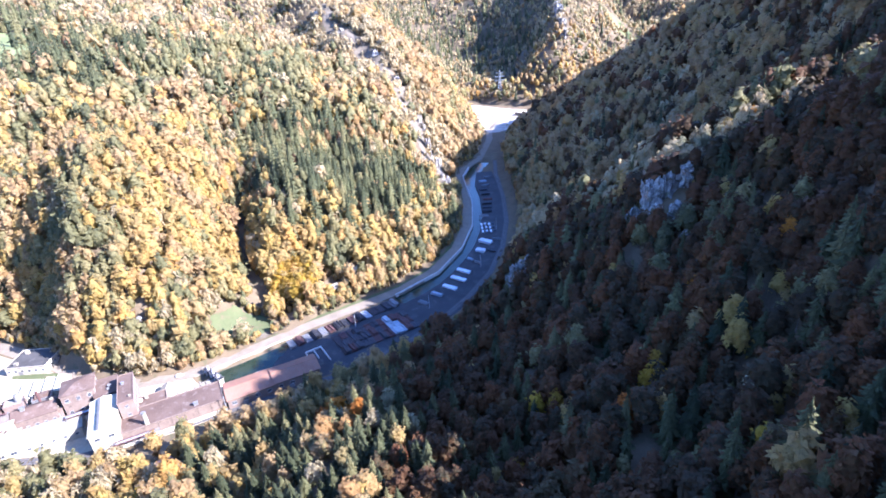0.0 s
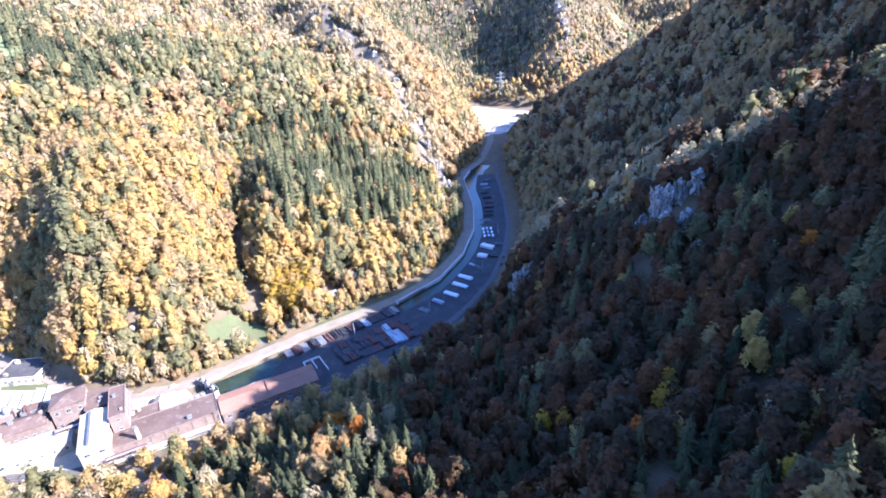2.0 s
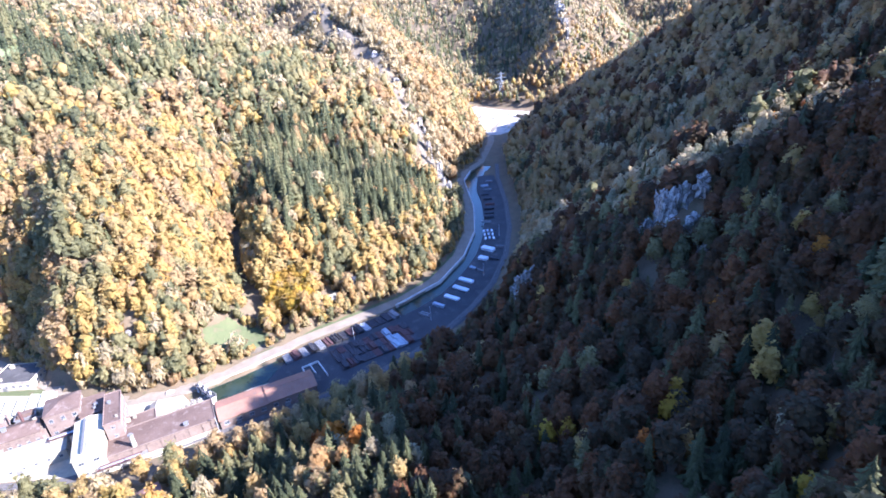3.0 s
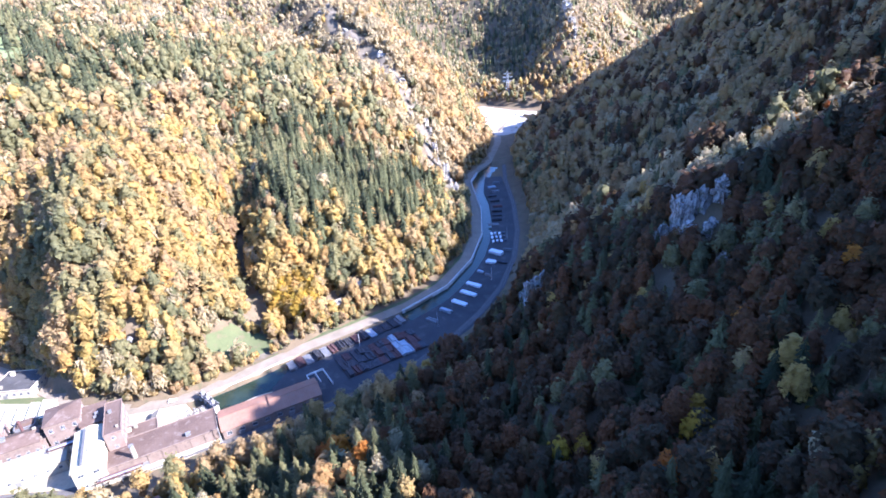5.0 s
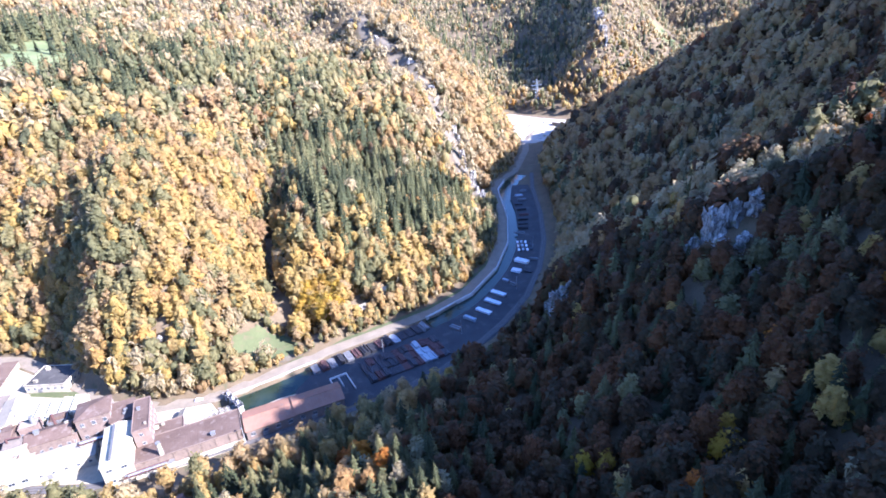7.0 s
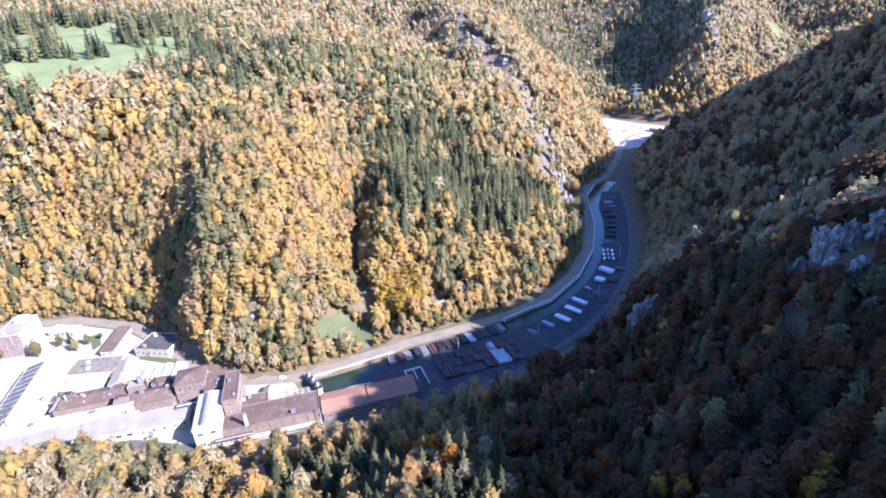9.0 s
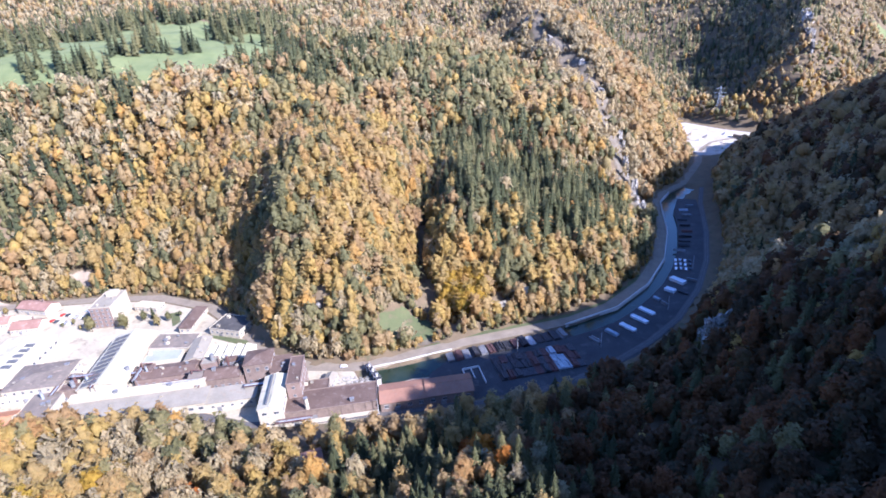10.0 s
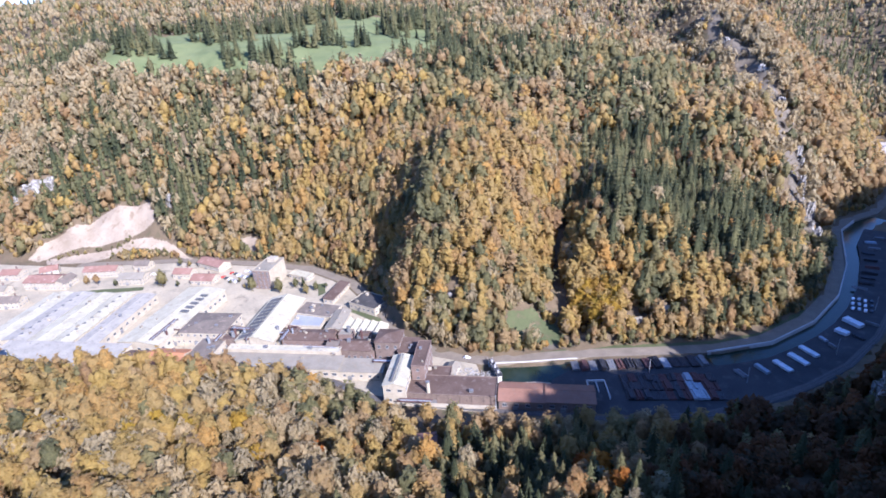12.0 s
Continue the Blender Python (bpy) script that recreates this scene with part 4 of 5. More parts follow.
# garden trees and shrubs among the works and houses
GARDEN = [(-437, 226, 2, 1.35), (-361, 258, 2, 1.15), (-338, 266, 2, 1.15), (-330, 284, 4, 0.6), (-325, 281, 4, 0.55), (-333, 279, 2, 0.75), (-317, 275, 2, 0.8), (-314, 283, 2, 0.7), (-505, 196, 0, 0.8), (-495, 200, 0, 0.8),
          (-478, 207, 2, 0.6), (-378, 270, 2, 0.45), (-383, 262, 2, 0.45), (-390, 258, 2, 0.4), (-372, 258, 2, 0.4), (-425, 232, 2, 0.5), (-455, 262, 2, 0.6), (-448, 268, 2, 0.7), (-462, 258, 2, 0.7), (-310, 290, 2, 0.4),
          (-122, 296, 1, 0.5), (-114, 301, 1, 0.55), (-106, 307, 1, 0.5), (-130, 290, 2, 0.45)]
for x, y, kind, s in GARDEN:
    crown, trunk = single_tree(kind, int(rng.integers(0, 3)))
    label = {0: "brown autumn tree beside the houses", 1: "small yellow tree beside the road", 2: "green garden tree beside the buildings", 4: "dark green garden conifer beside the buildings"}[kind]
    tree = tagged(new("garden_tree"), label, "tree", "garden trees")
    tree.matrix_world = pose(x, y, float(ground_z(x, y)) - 0.1, 0, 0, rng.uniform(0, 360)) @ Matrix.Diagonal((s, s, s, 1))
    for piece, me in (("trunk", trunk), ("crown", crown)):
        new(piece, me).parent = tree
# trees that stand out: place, kind, size, leaves, label
AMBER = leaves("bright_orange_leaves", [(0.0, (0.30, 0.090, 0.012)), (0.5, (0.38, 0.135, 0.014)), (1.0, (0.40, 0.190, 0.018))], 0.48)
PALE = leaves("pale_greenish_leaves", [(0.0, (0.26, 0.24, 0.13)), (0.5, (0.32, 0.30, 0.17)), (1.0, (0.36, 0.32, 0.18))], 0.48)
GILT = leaves("golden_yellow_leaves", [(0.0, (0.29, 0.185, 0.024)), (0.5, (0.40, 0.260, 0.022)), (1.0, (0.43, 0.310, 0.030))], 0.48)
STANDOUT = [(-58, 192, 0, 1.15, AMBER), (-53, 187, 0, 1.2, AMBER), (-49, 184, 0, 1.05, AMBER), (-62, 196, 0, 1.0, AMBER), (-56, 199, 1, 0.9, GILT), (-37, 166, 0, 1.0, AMBER), (-31, 160, 0, 0.9, BARE),
            (-25.5, 171, 3, 1.0, PALE), (-15.5, 155, 3, 1.0, PALE), (-46, 172, 3, 0.9, PALE), (66, 142, 1, 1.3, GILT), (31, 160, 1, 1.1, GILT), (38, 158, 1, 0.9, GILT), (118, 166, 0, 1.0, AMBER), (92, 172, 0, 0.9, AMBER), (70, 150, 1, 0.9, GILT),
            (20, 135, 1, 1.0, GILT), (84, 118, 1, 1.0, PALE), (52, 128, 0, 1.0, AMBER), (74, 96, 1, 0.8, GILT), (-180, 120, 1, 1.2, GILT), (-192, 104, 1, 1.2, GILT), (-208, 118, 0, 1.1, AMBER), (-160, 112, 1, 1.1, GILT), (-225, 96, 1, 1.2, GILT),
            (-236, 112, 1, 1.15, GILT), (-150, 132, 0, 1.1, AMBER), (-144, 140, 1, 1.1, GILT), (-252, 72, 1, 1.3, GILT), (-262, 92, 0, 1.1, AMBER), (-240, 78, 1, 1.2, GILT), (-120, 150, 1, 1.0, GILT)]
# the mound of great golden trees above the road
_mound = np.random.default_rng(9)
for k in range(26):
    a, d = k * 2.4, 15.0 * math.sqrt((k + 0.5) / 26)
    STANDOUT.append((-104 + d * math.cos(a), 338 + 1.05 * d * math.sin(a), 1, _mound.uniform(1.1, 1.5), GILT if k % 3 else MAPLE))
# low pines along the crest of the rocky spur, leaf colours paled for its sunlight
for k, (x, y, z) in enumerate(densify(LINES["spur"][1:10], 2.2)):
    STANDOUT.append((x + _mound.uniform(-6, 6), y + _mound.uniform(-6, 6), 3 if k % 3 else 2, _mound.uniform(0.4, 0.72), PALE if x < 135 else (BARE, BARE, AMBER, MAPLE)[k % 4]))
STANDOUT_LABELS = {AMBER.name: "bright orange autumn beech standing out of the wood", PALE.name: "pale greyish green tree lit by the sun", GILT.name: "great golden yellow autumn tree on the slope",
                   BARE.name: "half bare tan tree on the ridge", MAPLE.name: "great yellow autumn maple on the slope"}
_own = {}
for x, y, kind, s, material in STANDOUT:
    shape = int(rng.integers(0, 3))
    key = (kind, shape, material.name)
    if key not in _own:
        v, f = KINDS[kind][2][0][shape]
        _own[key] = mesh_arrays("crown", v, f, np.zeros(len(v)), True)
        _own[key].materials.append(material)
    tree = tagged(new("beech_tree" if material is AMBER else "autumn_tree"), STANDOUT_LABELS[material.name], "tree", "outstanding trees")
    tree.matrix_world = pose(x, y, float(ground_z(x, y)) - 0.3, 0, 0, rng.uniform(0, 360)) @ Matrix.Diagonal((s * 1.08, s * 1.08, s, 1))
    for piece, me in (("trunk", single_tree(kind, shape)[1]), ("crown", _own[key])):
        new(piece, me).parent = tree

# ---------------------------------------------------------------- works and houses


def box(bm, lo, hi, bevel=0.0):
    r = bmesh.ops.create_cube(bm, size=1.0, matrix=Matrix.LocRotScale(((Vector(lo) + Vector(hi)) / 2), None, Vector(hi) - Vector(lo)))
    if bevel:
        edges = list({e for v in r["verts"] for e in v.link_edges})
        bmesh.ops.bevel(bm, geom=edges, offset=bevel, segments=1, affect="EDGES")


def boxed(name, lo, hi, material, parent=None, bevel=0.0, label=""):
    bm = bmesh.new()
    box(bm, lo, hi, bevel)
    return part(name, bm, material, parent, label)


def prism(name, profile, x0, x1, material, parent=None, label=""):
    """A profile in the y-z plane drawn out along x."""
    bm = bmesh.new()
    a, b = [bm.verts.new((x0, y, z)) for y, z in profile], [bm.verts.new((x1, y, z)) for y, z in profile]
    n = len(profile)
    bm.faces.new(a[::-1])
    bm.faces.new(b)
    for i in range(n):
        bm.faces.new((a[i], a[(i + 1) % n], b[(i + 1) % n], b[i]))
    bmesh.ops.recalc_face_normals(bm, faces=bm.faces[:])
    return part(name, bm, material, parent, label)


_pane_mesh = {}


def window(parent, x, y, z, w, h, facing):
    """A framed window set 4 cm proud of the wall; facing: degrees, 0 looks along -y."""
    key = (round(w, 2), round(h, 2))
    if key not in _pane_mesh:
        bm = bmesh.new()
        for lo, hi in (((-w / 2, -0.10, 0), (-w / 2 + 0.12, 0.1, h)), ((w / 2 - 0.12, -0.10, 0), (w / 2, 0.1, h)), ((-w / 2, -0.10, h - 0.12), (w / 2, 0.1, h)),
                       ((-w / 2 - 0.1, -0.22, -0.08), (w / 2 + 0.1, 0.1, 0.06)), ((-0.05, -0.09, 0), (0.05, 0.1, h))):
            box(bm, lo, hi)
        fm = bpy.data.meshes.new("window")
        bm.to_mesh(fm)
        bm.free()
        fm.materials.append(FRAMES)
        bm = bmesh.new()
        box(bm, (-w / 2 + 0.05, -0.05, 0.03), (w / 2 - 0.05, 0.09, h - 0.05))
        pm = bpy.data.meshes.new("pane")
        bm.to_mesh(pm)
        bm.free()
        pm.materials.append(GLASS)
        _pane_mesh[key] = (fm, pm)
    fm, pm = _pane_mesh[key]
    win = new("window", fm)
    win.parent = parent
    win.matrix_local = pose(x, y, z, 0, 0, facing)
    new("pane", pm).parent = win


def building(name, label, cx, cy, long, wide, high, roof="flat", walls=PLASTER, cover=WHITE_SHEET, rise=2.0, rows=1, gap=4.5, turn=AXIS, pane=(1.6, 1.5), category="factory hall",
             lights=0, vents=0, eave=0.5, chimney=False, door=True, seed=0):
    """A building on a rectangle; long runs along its own x. rows: storeys of windows; lights: roof lights; vents: roof cowls."""
    r = random.Random(seed or int(abs(cx * 7 + cy * 3)))
    b = tagged(new(name), label, category)
    b.matrix_world = pose(cx, cy, 0.05, 0, 0, turn)
    l, w = long / 2, wide / 2
    lift = {"flat": 0.0, "gable": rise, "shed": rise, "hip": rise}[roof]
    if roof == "gable":
        prism("wall", [(-w, 0), (w, 0), (w, high), (0, high + rise), (-w, high)], -l, l, walls, b)
    elif roof == "shed":
        prism("wall", [(-w, 0), (w, 0), (w, high + rise), (-w, high)], -l, l, walls, b)
    else:
        boxed("wall", (-l, -w, 0), (l, w, high), walls, b, 0.06)
    top = lambda y: high + (rise * (1 - abs(y) / w) if roof == "gable" else rise * (y + w) / (2 * w) if roof == "shed" else 0.0)
    if roof == "flat":
        boxed("roof", (-l - 0.15, -w - 0.15, high + 0.003), (l + 0.15, w + 0.15, high + 0.25), cover, b, 0.05)
        for lo, hi in (((-l - 0.2, -w - 0.2, high + 0.2), (l + 0.2, -w + 0.15, high + 0.7)), ((-l - 0.2, w - 0.15, high + 0.2), (l + 0.2, w + 0.2, high + 0.7)),
                       ((-l - 0.2, -w + 0.15, high + 0.2), (-l + 0.15, w - 0.15, high + 0.7)), ((l - 0.15, -w + 0.15, high + 0.2), (l + 0.2, w - 0.15, high + 0.7))):
            boxed("parapet", lo, hi, walls, b, 0.04)
    elif roof == "gable":
        e, k = eave, rise / w
        for s in (1, -1):
            y1 = s * (w + e)
            prism("roof", [(0, high + rise + 0.02), (y1, high - e * k + 0.02), (y1, high - e * k + 0.24), (0, high + rise + 0.26)], -l - e, l + e, cover, b)
        boxed("ridge", (-l - e, -0.22, high + rise + 0.2), (l + e, 0.22, high + rise + 0.42), cover, b, 0.08)
    elif roof == "shed":
        k = rise / wide
        prism("roof", [(-w - eave, high - eave * k + 0.02), (w + eave, high + rise + eave * k + 0.02), (w + eave, high + rise + eave * k + 0.26), (-w - eave, high - eave * k + 0.26)], -l - eave, l + eave, cover, b)
    else:
        bm = bmesh.new()
        e, f = eave, max(l - w, 0.3)
        base = [bm.verts.new((x, y, high)) for x, y in ((-l - e, -w - e), (l + e, -w - e), (l + e, w + e), (-l - e, w + e))]
        ridge = [bm.verts.new((-f, 0, high + rise)), bm.verts.new((f, 0, high + rise))]
        for q in ((base[0], base[1], ridge[1], ridge[0]), (base[2], base[3], ridge[0], ridge[1]), (base[1], base[2], ridge[1]), (base[3], base[0], ridge[0]), base[::-1]):
            bm.faces.new(q)
        part("roof", bm, cover, b)
    if rows:
        step = high / rows
        for s in (-1, 1):
            n = max(1, int(long / gap))
            for i in range(n):
                for k in range(rows):
                    window(b, -l + long * (i + 0.5) / n, s * w, step * k + step * 0.42, min(pane[0], long / n * 0.7), min(pane[1], step * 0.45), 0 if s < 0 else 180)
            n = max(1, int(wide / gap))
            for i in range(n):
                for k in range(rows):
                    window(b, s * l, -w + wide * (i + 0.5) / n, step * k + step * 0.42, min(pane[0], wide / n * 0.7), min(pane[1], step * 0.45), 90 if s > 0 else -90)
    if door:
        d = min(3.2, high * 0.5)
        boxed("door", (-l * 0.3 - d * 0.45, -w - 0.06, 0.0), (-l * 0.3 + d * 0.45, -w + 0.05, d), STEEL, b, 0.03, "grey steel door")
    for i in range(lights):
        x = -l + long * (i + 0.5) / lights
        sy = wide * 0.32
        zz = top(0.0) if roof == "flat" else top(-w * 0.5)
        sky = boxed("roof_light", (x - long / lights * 0.3, -sy, high + 0.25) if roof == "flat" else (x - long / lights * 0.3, -w * 0.7, zz + 0.1),
                    (x + long / lights * 0.3, sy, high + 0.75) if roof == "flat" else (x + long / lights * 0.3, -w * 0.3, zz + 0.75), PANEL, b, 0.06, "grey glazed roof light")
    for i in range(vents):
        x, y = r.uniform(-l * 0.85, l * 0.85), r.uniform(-w * 0.75, w * 0.75)
        z, s = top(y), r.uniform(0.5, 1.1)
        bm = bmesh.new()
        box(bm, (x - s, y - s * 0.8, z - 0.2), (x + s, y + s * 0.8, z + s * 1.5), 0.08)
        box(bm, (x - s * 1.15, y - s * 0.95, z + s * 1.5), (x + s * 1.15, y + s * 0.95, z + s * 1.75), 0.05)
        part("roof_vent", bm, r.choice((STEEL, PLASTER, GREY_SHEET)), b)
    if chimney:
        bm = bmesh.new()
        x, y = l * 0.3, w * 0.35
        box(bm, (x - 0.5, y - 0.5, top(y) - 0.5), (x + 0.5, y + 0.5, top(0) + 1.4), 0.05)
        box(bm, (x - 0.62, y - 0.62, top(0) + 1.4), (x + 0.62, y + 0.62, top(0) + 1.65), 0.05)
        part("chimney", bm, BRICKWORK, b)
    return b


main_hall = building("rolling_mill_hall", "long factory hall with brown ribbed roof", -149.6, 227.7, 52, 17, 6.5, walls=ROSE, cover=BROWN_SHEET, rows=0, vents=1)
# pilasters and the white chimney of the long hall
for i in range(9):
    boxed("pilaster", (-25.5 + i * 6.4, -8.75, 0.0), (-24.9 + i * 6.4, -8.45, 6.4), ROSE, main_hall)
stack = tagged(new("chimney_stack"), "whitish sheet-metal chimney stack on the brown roof", "chimney")
stack.matrix_world = pose(-156.6, 216.7, 6.7, 0, 0, AXIS)
bm = bmesh.new()
bmesh.ops.create_cone(bm, cap_ends=True, segments=20, radius1=1.15, radius2=0.95, depth=7.0, matrix=Matrix.Translation((0, 0, 3.5)))
part("shaft", bm, PLASTER, stack)
bm = bmesh.new()
bmesh.ops.create_cone(bm, cap_ends=True, segments=20, radius1=1.15, radius2=1.15, depth=0.5, matrix=Matrix.Translation((0, 0, 7.1)))
part("collar", bm, STEEL, stack)
building("factory_annex", "flat brown-roofed factory annex", -165.2, 234.6, 20, 9, 6.3, walls=ROSE, cover=BROWN_SHEET, gap=5, vents=3)
building("storage_hall", "long storage hall with faded red roof", -112.4, 243, 25, 16, 6.0, "gable", ROSE, PINK_SHEET, 1.8, gap=6, pane=(2.4, 2.0))
building("storage_hall", "long storage hall with faded red ridged roof", -89.3, 253.4, 25.5, 15, 6.7, "gable", ROSE, PINK_SHEET, 2.0, gap=6, pane=(2.4, 2.0))
white_hall = building("white_gabled_hall", "tall white hall with ribbed roof and long skylight", -177.5, 218, 28.5, 12.5, 13.0, "gable", PLASTER, WHITE_SHEET, 1.6, turn=AXIS + 90, gap=4.2, rows=2, pane=(2.6, 1.6))
boxed("skylight", (-12.5, 1.2, 14.3), (13.0, 2.3, 15.35), PANEL, white_hall, 0.08, "long dark glazed skylight")
boxed("skylight", (-12.5, -1.6, 14.5), (13.0, -0.3, 15.3), WHITE_SHEET, white_hall, 0.08, "long raised ridge cover")
building("stair_tower_block", "tall narrow brown factory block", -173.5, 234.5, 26, 7.5, 16.0, walls=BRICKWORK, cover=BROWN_SHEET, turn=AXIS + 90, rows=3, gap=4, vents=2)
building("boiler_house", "brown boiler house with low hipped roof", -203, 241, 15.5, 15, 15.5, "hip", ROSE, BROWN_SHEET, 2.2, rows=2, gap=4, pane=(1.8, 2.2))
building("brown_workshop", "low brown workshop with ribbed roof", -190, 243.5, 11, 14, 11, "shed", BRICKWORK, BROWN_SHEET, 1.0, gap=4, vents=2)
building("brown_workshop", "brown gabled workshop with small windows", -221, 230, 20, 12.5, 9.5, "gable", ROSE, BROWN_SHEET, 2.6, gap=4, vents=2)
building("white_shed", "low flat shed with pale grey roof", -208, 217, 31, 12, 6.0, "shed", PLASTER, GREY_SHEET, 1.0, gap=5)
building("long_white_hall", "long low white factory hall", -254, 195, 79, 13, 7.2, "shed", PLASTER, GREY_SHEET, 0.8, gap=5, pane=(2.8, 1.8), vents=4)
building("clerestory_hall", "long white raised clerestory hall", -259, 203.5, 74, 5.5, 10.0, walls=PLASTER, cover=WHITE_SHEET, gap=5, pane=(3.4, 1.6), vents=4)
saddle = building("glazed_roof_hall", "large white hall with rows of dark roof lights", -297, 226, 58, 26, 9.5, "gable", PLASTER, WHITE_SHEET, 3.4, turn=AXIS + 90, gap=5.5, pane=(2.6, 2.0))
# loading platform along the rails
boxed("loading_platform", (-25, -11.2, 0.0), (26, -8.8, 1.1), PLASTER, main_hall, 0.05, "whitish loading platform along the wall")
# rows of dark roof lights on the western slope of the glazed hall, and its dark felted eastern edge
for i in range(10):
    x, k = -26 + i * 5.4, 3.4 / 13
    prism("roof_light", [(2.0, 9.5 + 3.4 - 2.0 * k + 0.2), (11.5, 9.5 + 3.4 - 11.5 * k + 0.2), (11.5, 9.5 + 3.4 - 11.5 * k + 0.6), (2.0, 9.5 + 3.4 - 2.0 * k + 0.6)], x - 2.0, x + 2.0, PANEL, saddle, "grey glazed roof light")
building("dark_flat_hall", "flat hall with dark felt roof", -279, 252, 29, 17, 8.0, walls=PLASTER, cover=DARK_SHEET, turn=15, gap=5, vents=6)
building("blue_flat_hall", "flat hall with pale blue roof", -275, 239, 22, 15, 7.0, walls=PLASTER, cover=BLUE_SHEET, gap=5, vents=1)
building("brown_works_block", "brown patched factory block with ridged roof", -259, 225, 34, 13, 8.0, "gable", BRICKWORK, BROWN_SHEET, 1.6, gap=4, vents=7)
building("grey_strip_hall", "narrow factory hall with grey roof", -255, 248, 25, 11, 8.8, "gable", PLASTER, GREY_SHEET, 1.4, turn=AXIS + 90, gap=5, vents=3)
for i in range(5):
    building("saw_tooth_shed", "white saw-tooth shed with sloping roof", -246 + i * 5.6, 250 + i * 1.6, 15, 5.2, 5.0, "shed", PLASTER, WHITE_SHEET, 2.0, turn=112, rows=1, gap=4, pane=(1.6, 1.0), door=False)
building("black_roofed_house", "white house with flat black roof", -258, 284, 24, 19, 5.2, walls=PLASTER, cover=BLACK_FELT, turn=2, gap=3.5, category="house", vents=2)
building("long_garage", "long low garage with grey-brown roof", -294, 286, 30, 8, 3.8, "shed", PLASTER, BROWN_SHEET, 0.8, turn=108, gap=4, category="garage")
building("gatehouse", "low white gatehouse with flat roof", -343, 294, 20, 9, 3.8, walls=PLASTER, cover=WHITE_SHEET, turn=5, gap=3, category="house")
tower = building("office_block", "tall white office block with brick end wall", -361, 277, 26, 15, 16, walls=PLASTER, cover=GREY_SHEET, turn=112, rows=0, category="office block", vents=3)
boxed("end_wall", (-13.06, -7.4, 0.1), (-12.9, 7.4, 15.9), BRICKWORK, tower, 0.02, "red-brown brick end wall")
for i in range(4):
    for k in range(5):
        window(tower, -13.08, -5.4 + i * 3.6, 1.2 + k * 3.1, 1.5, 1.5, -90)
boxed("lift_house", (4, -4, 16.2), (11, 3, 19.0), PLASTER, tower, 0.05, "white lift house on the roof")
building("grey_roofed_works", "large works building with dark grey roof", -331, 200, 33, 26, 10, "hip", PLASTER, DARK_SHEET, 2.2, gap=4.5, rows=2, vents=6)
building("grey_flat_wing", "flat grey wing with roof vents", -306, 177, 17, 30, 8, walls=PLASTER, cover=DARK_SHEET, gap=4.5, vents=6)
building("orange_tiled_house", "house with bright orange tiled roof", -322, 162, 25, 18, 7.5, "gable", PLASTER, ORANGE_TILES, 3.2, gap=3.4, category="house", chimney=True)
building("timber_shed", "brown open shed beside the halls", -344, 152, 19, 15, 6.0, "gable", TIMBER, BROWN_SHEET, 2.0, gap=4, category="shed")
lit_hall = building("skylit_white_hall", "very large white hall with flat roof", -368, 196, 78, 32, 9.0, "gable", PLASTER, WHITE_SHEET, 1.6, turn=AXIS + 86, gap=6, pane=(2.6, 2.0), vents=4)
for i in range(5):
    x = 2 + i * 6.0
    boxed("roof_light", (x - 1.6, -9.5, 9.35), (x + 1.6, -3.5, 10.75), PANEL, lit_hall, 0.1, "grey glazed roof light")
building("river_warehouse", "long pale warehouse at the rails", -392, 126, 92, 24, 8.5, "shed", PLASTER, PALE_SHEET, 0.8, gap=6, pane=(3.0, 1.2))
for i, (wide, cover) in enumerate(((18.3, WHITE_SHEET), (18.3, PALE_SHEET), (18.3, WHITE_SHEET), (15, WHITE_SHEET), (16, PALE_SHEET))):
    hall = building("parallel_white_hall", "long white hall with ribbed roof", -474 + i * 17.0, 142 + i * 8.0, 70, wide, 7.2 + 0.4 * (i % 2), "gable", PLASTER, cover, 0.8, turn=AXIS + 92, gap=7, pane=(2.6, 1.6), vents=3)
    if i in (1, 3):
        for k in range(8):
            boxed("roof_light", (-28 + k * 8 - 0.9, -1.0, 8.2), (-28 + k * 8 + 0.9, 1.0, 8.9), PANEL, hall, 0.08)
HOUSES = [(-432, 272, 28, 13, 5.5, TILES, 4), (-413, 250, 20, 13, 4.5, TILES, 24), (-440, 248, 16, 11, 5, TILES, 26), (-537, 178, 30, 17, 7, TILES, 28), (-521, 186, 16, 11, 6, DARK_SHEET, 118), (-513, 214, 30, 11, 6, TILES, 33),
          (-471, 220, 22, 13, 6, GREY_SHEET, 30), (-521, 146, 17, 11, 6, DARK_SHEET, 34), (-560, 190, 14, 11, 6, TILES, 60), (-585, 170, 18, 12, 6, TILES, 30), (-556, 150, 14, 10, 5.5, GREY_SHEET, 30),
          (-600, 140, 16, 11, 6, DARK_SHEET, 40), (-575, 120, 14, 10, 5.5, TILES, 120), (-492, 240, 14, 10, 5, DARK_SHEET, 28)]
for x, y, l, w, h, cover, turn in HOUSES:
    tone = "red tiled" if cover is TILES else "dark" if cover is DARK_SHEET else "grey"
    building("village_house", f"white house with a pitched {tone} roof", x, y, l, w, h, "gable", PLASTER, cover, 2.8, turn=turn, gap=3.0, rows=2 if h > 5.5 else 1, pane=(1.1, 1.2), category="house", chimney=True)


def pipe(bm, a, b, r):
    a, b = Vector(a), Vector(b)
    m = Matrix.Translation((a + b) / 2) @ (b - a).to_track_quat("Z", "Y").to_matrix().to_4x4()
    bmesh.ops.create_cone(bm, cap_ends=True, segments=10, radius1=r, radius2=r, depth=(b - a).length, matrix=m)


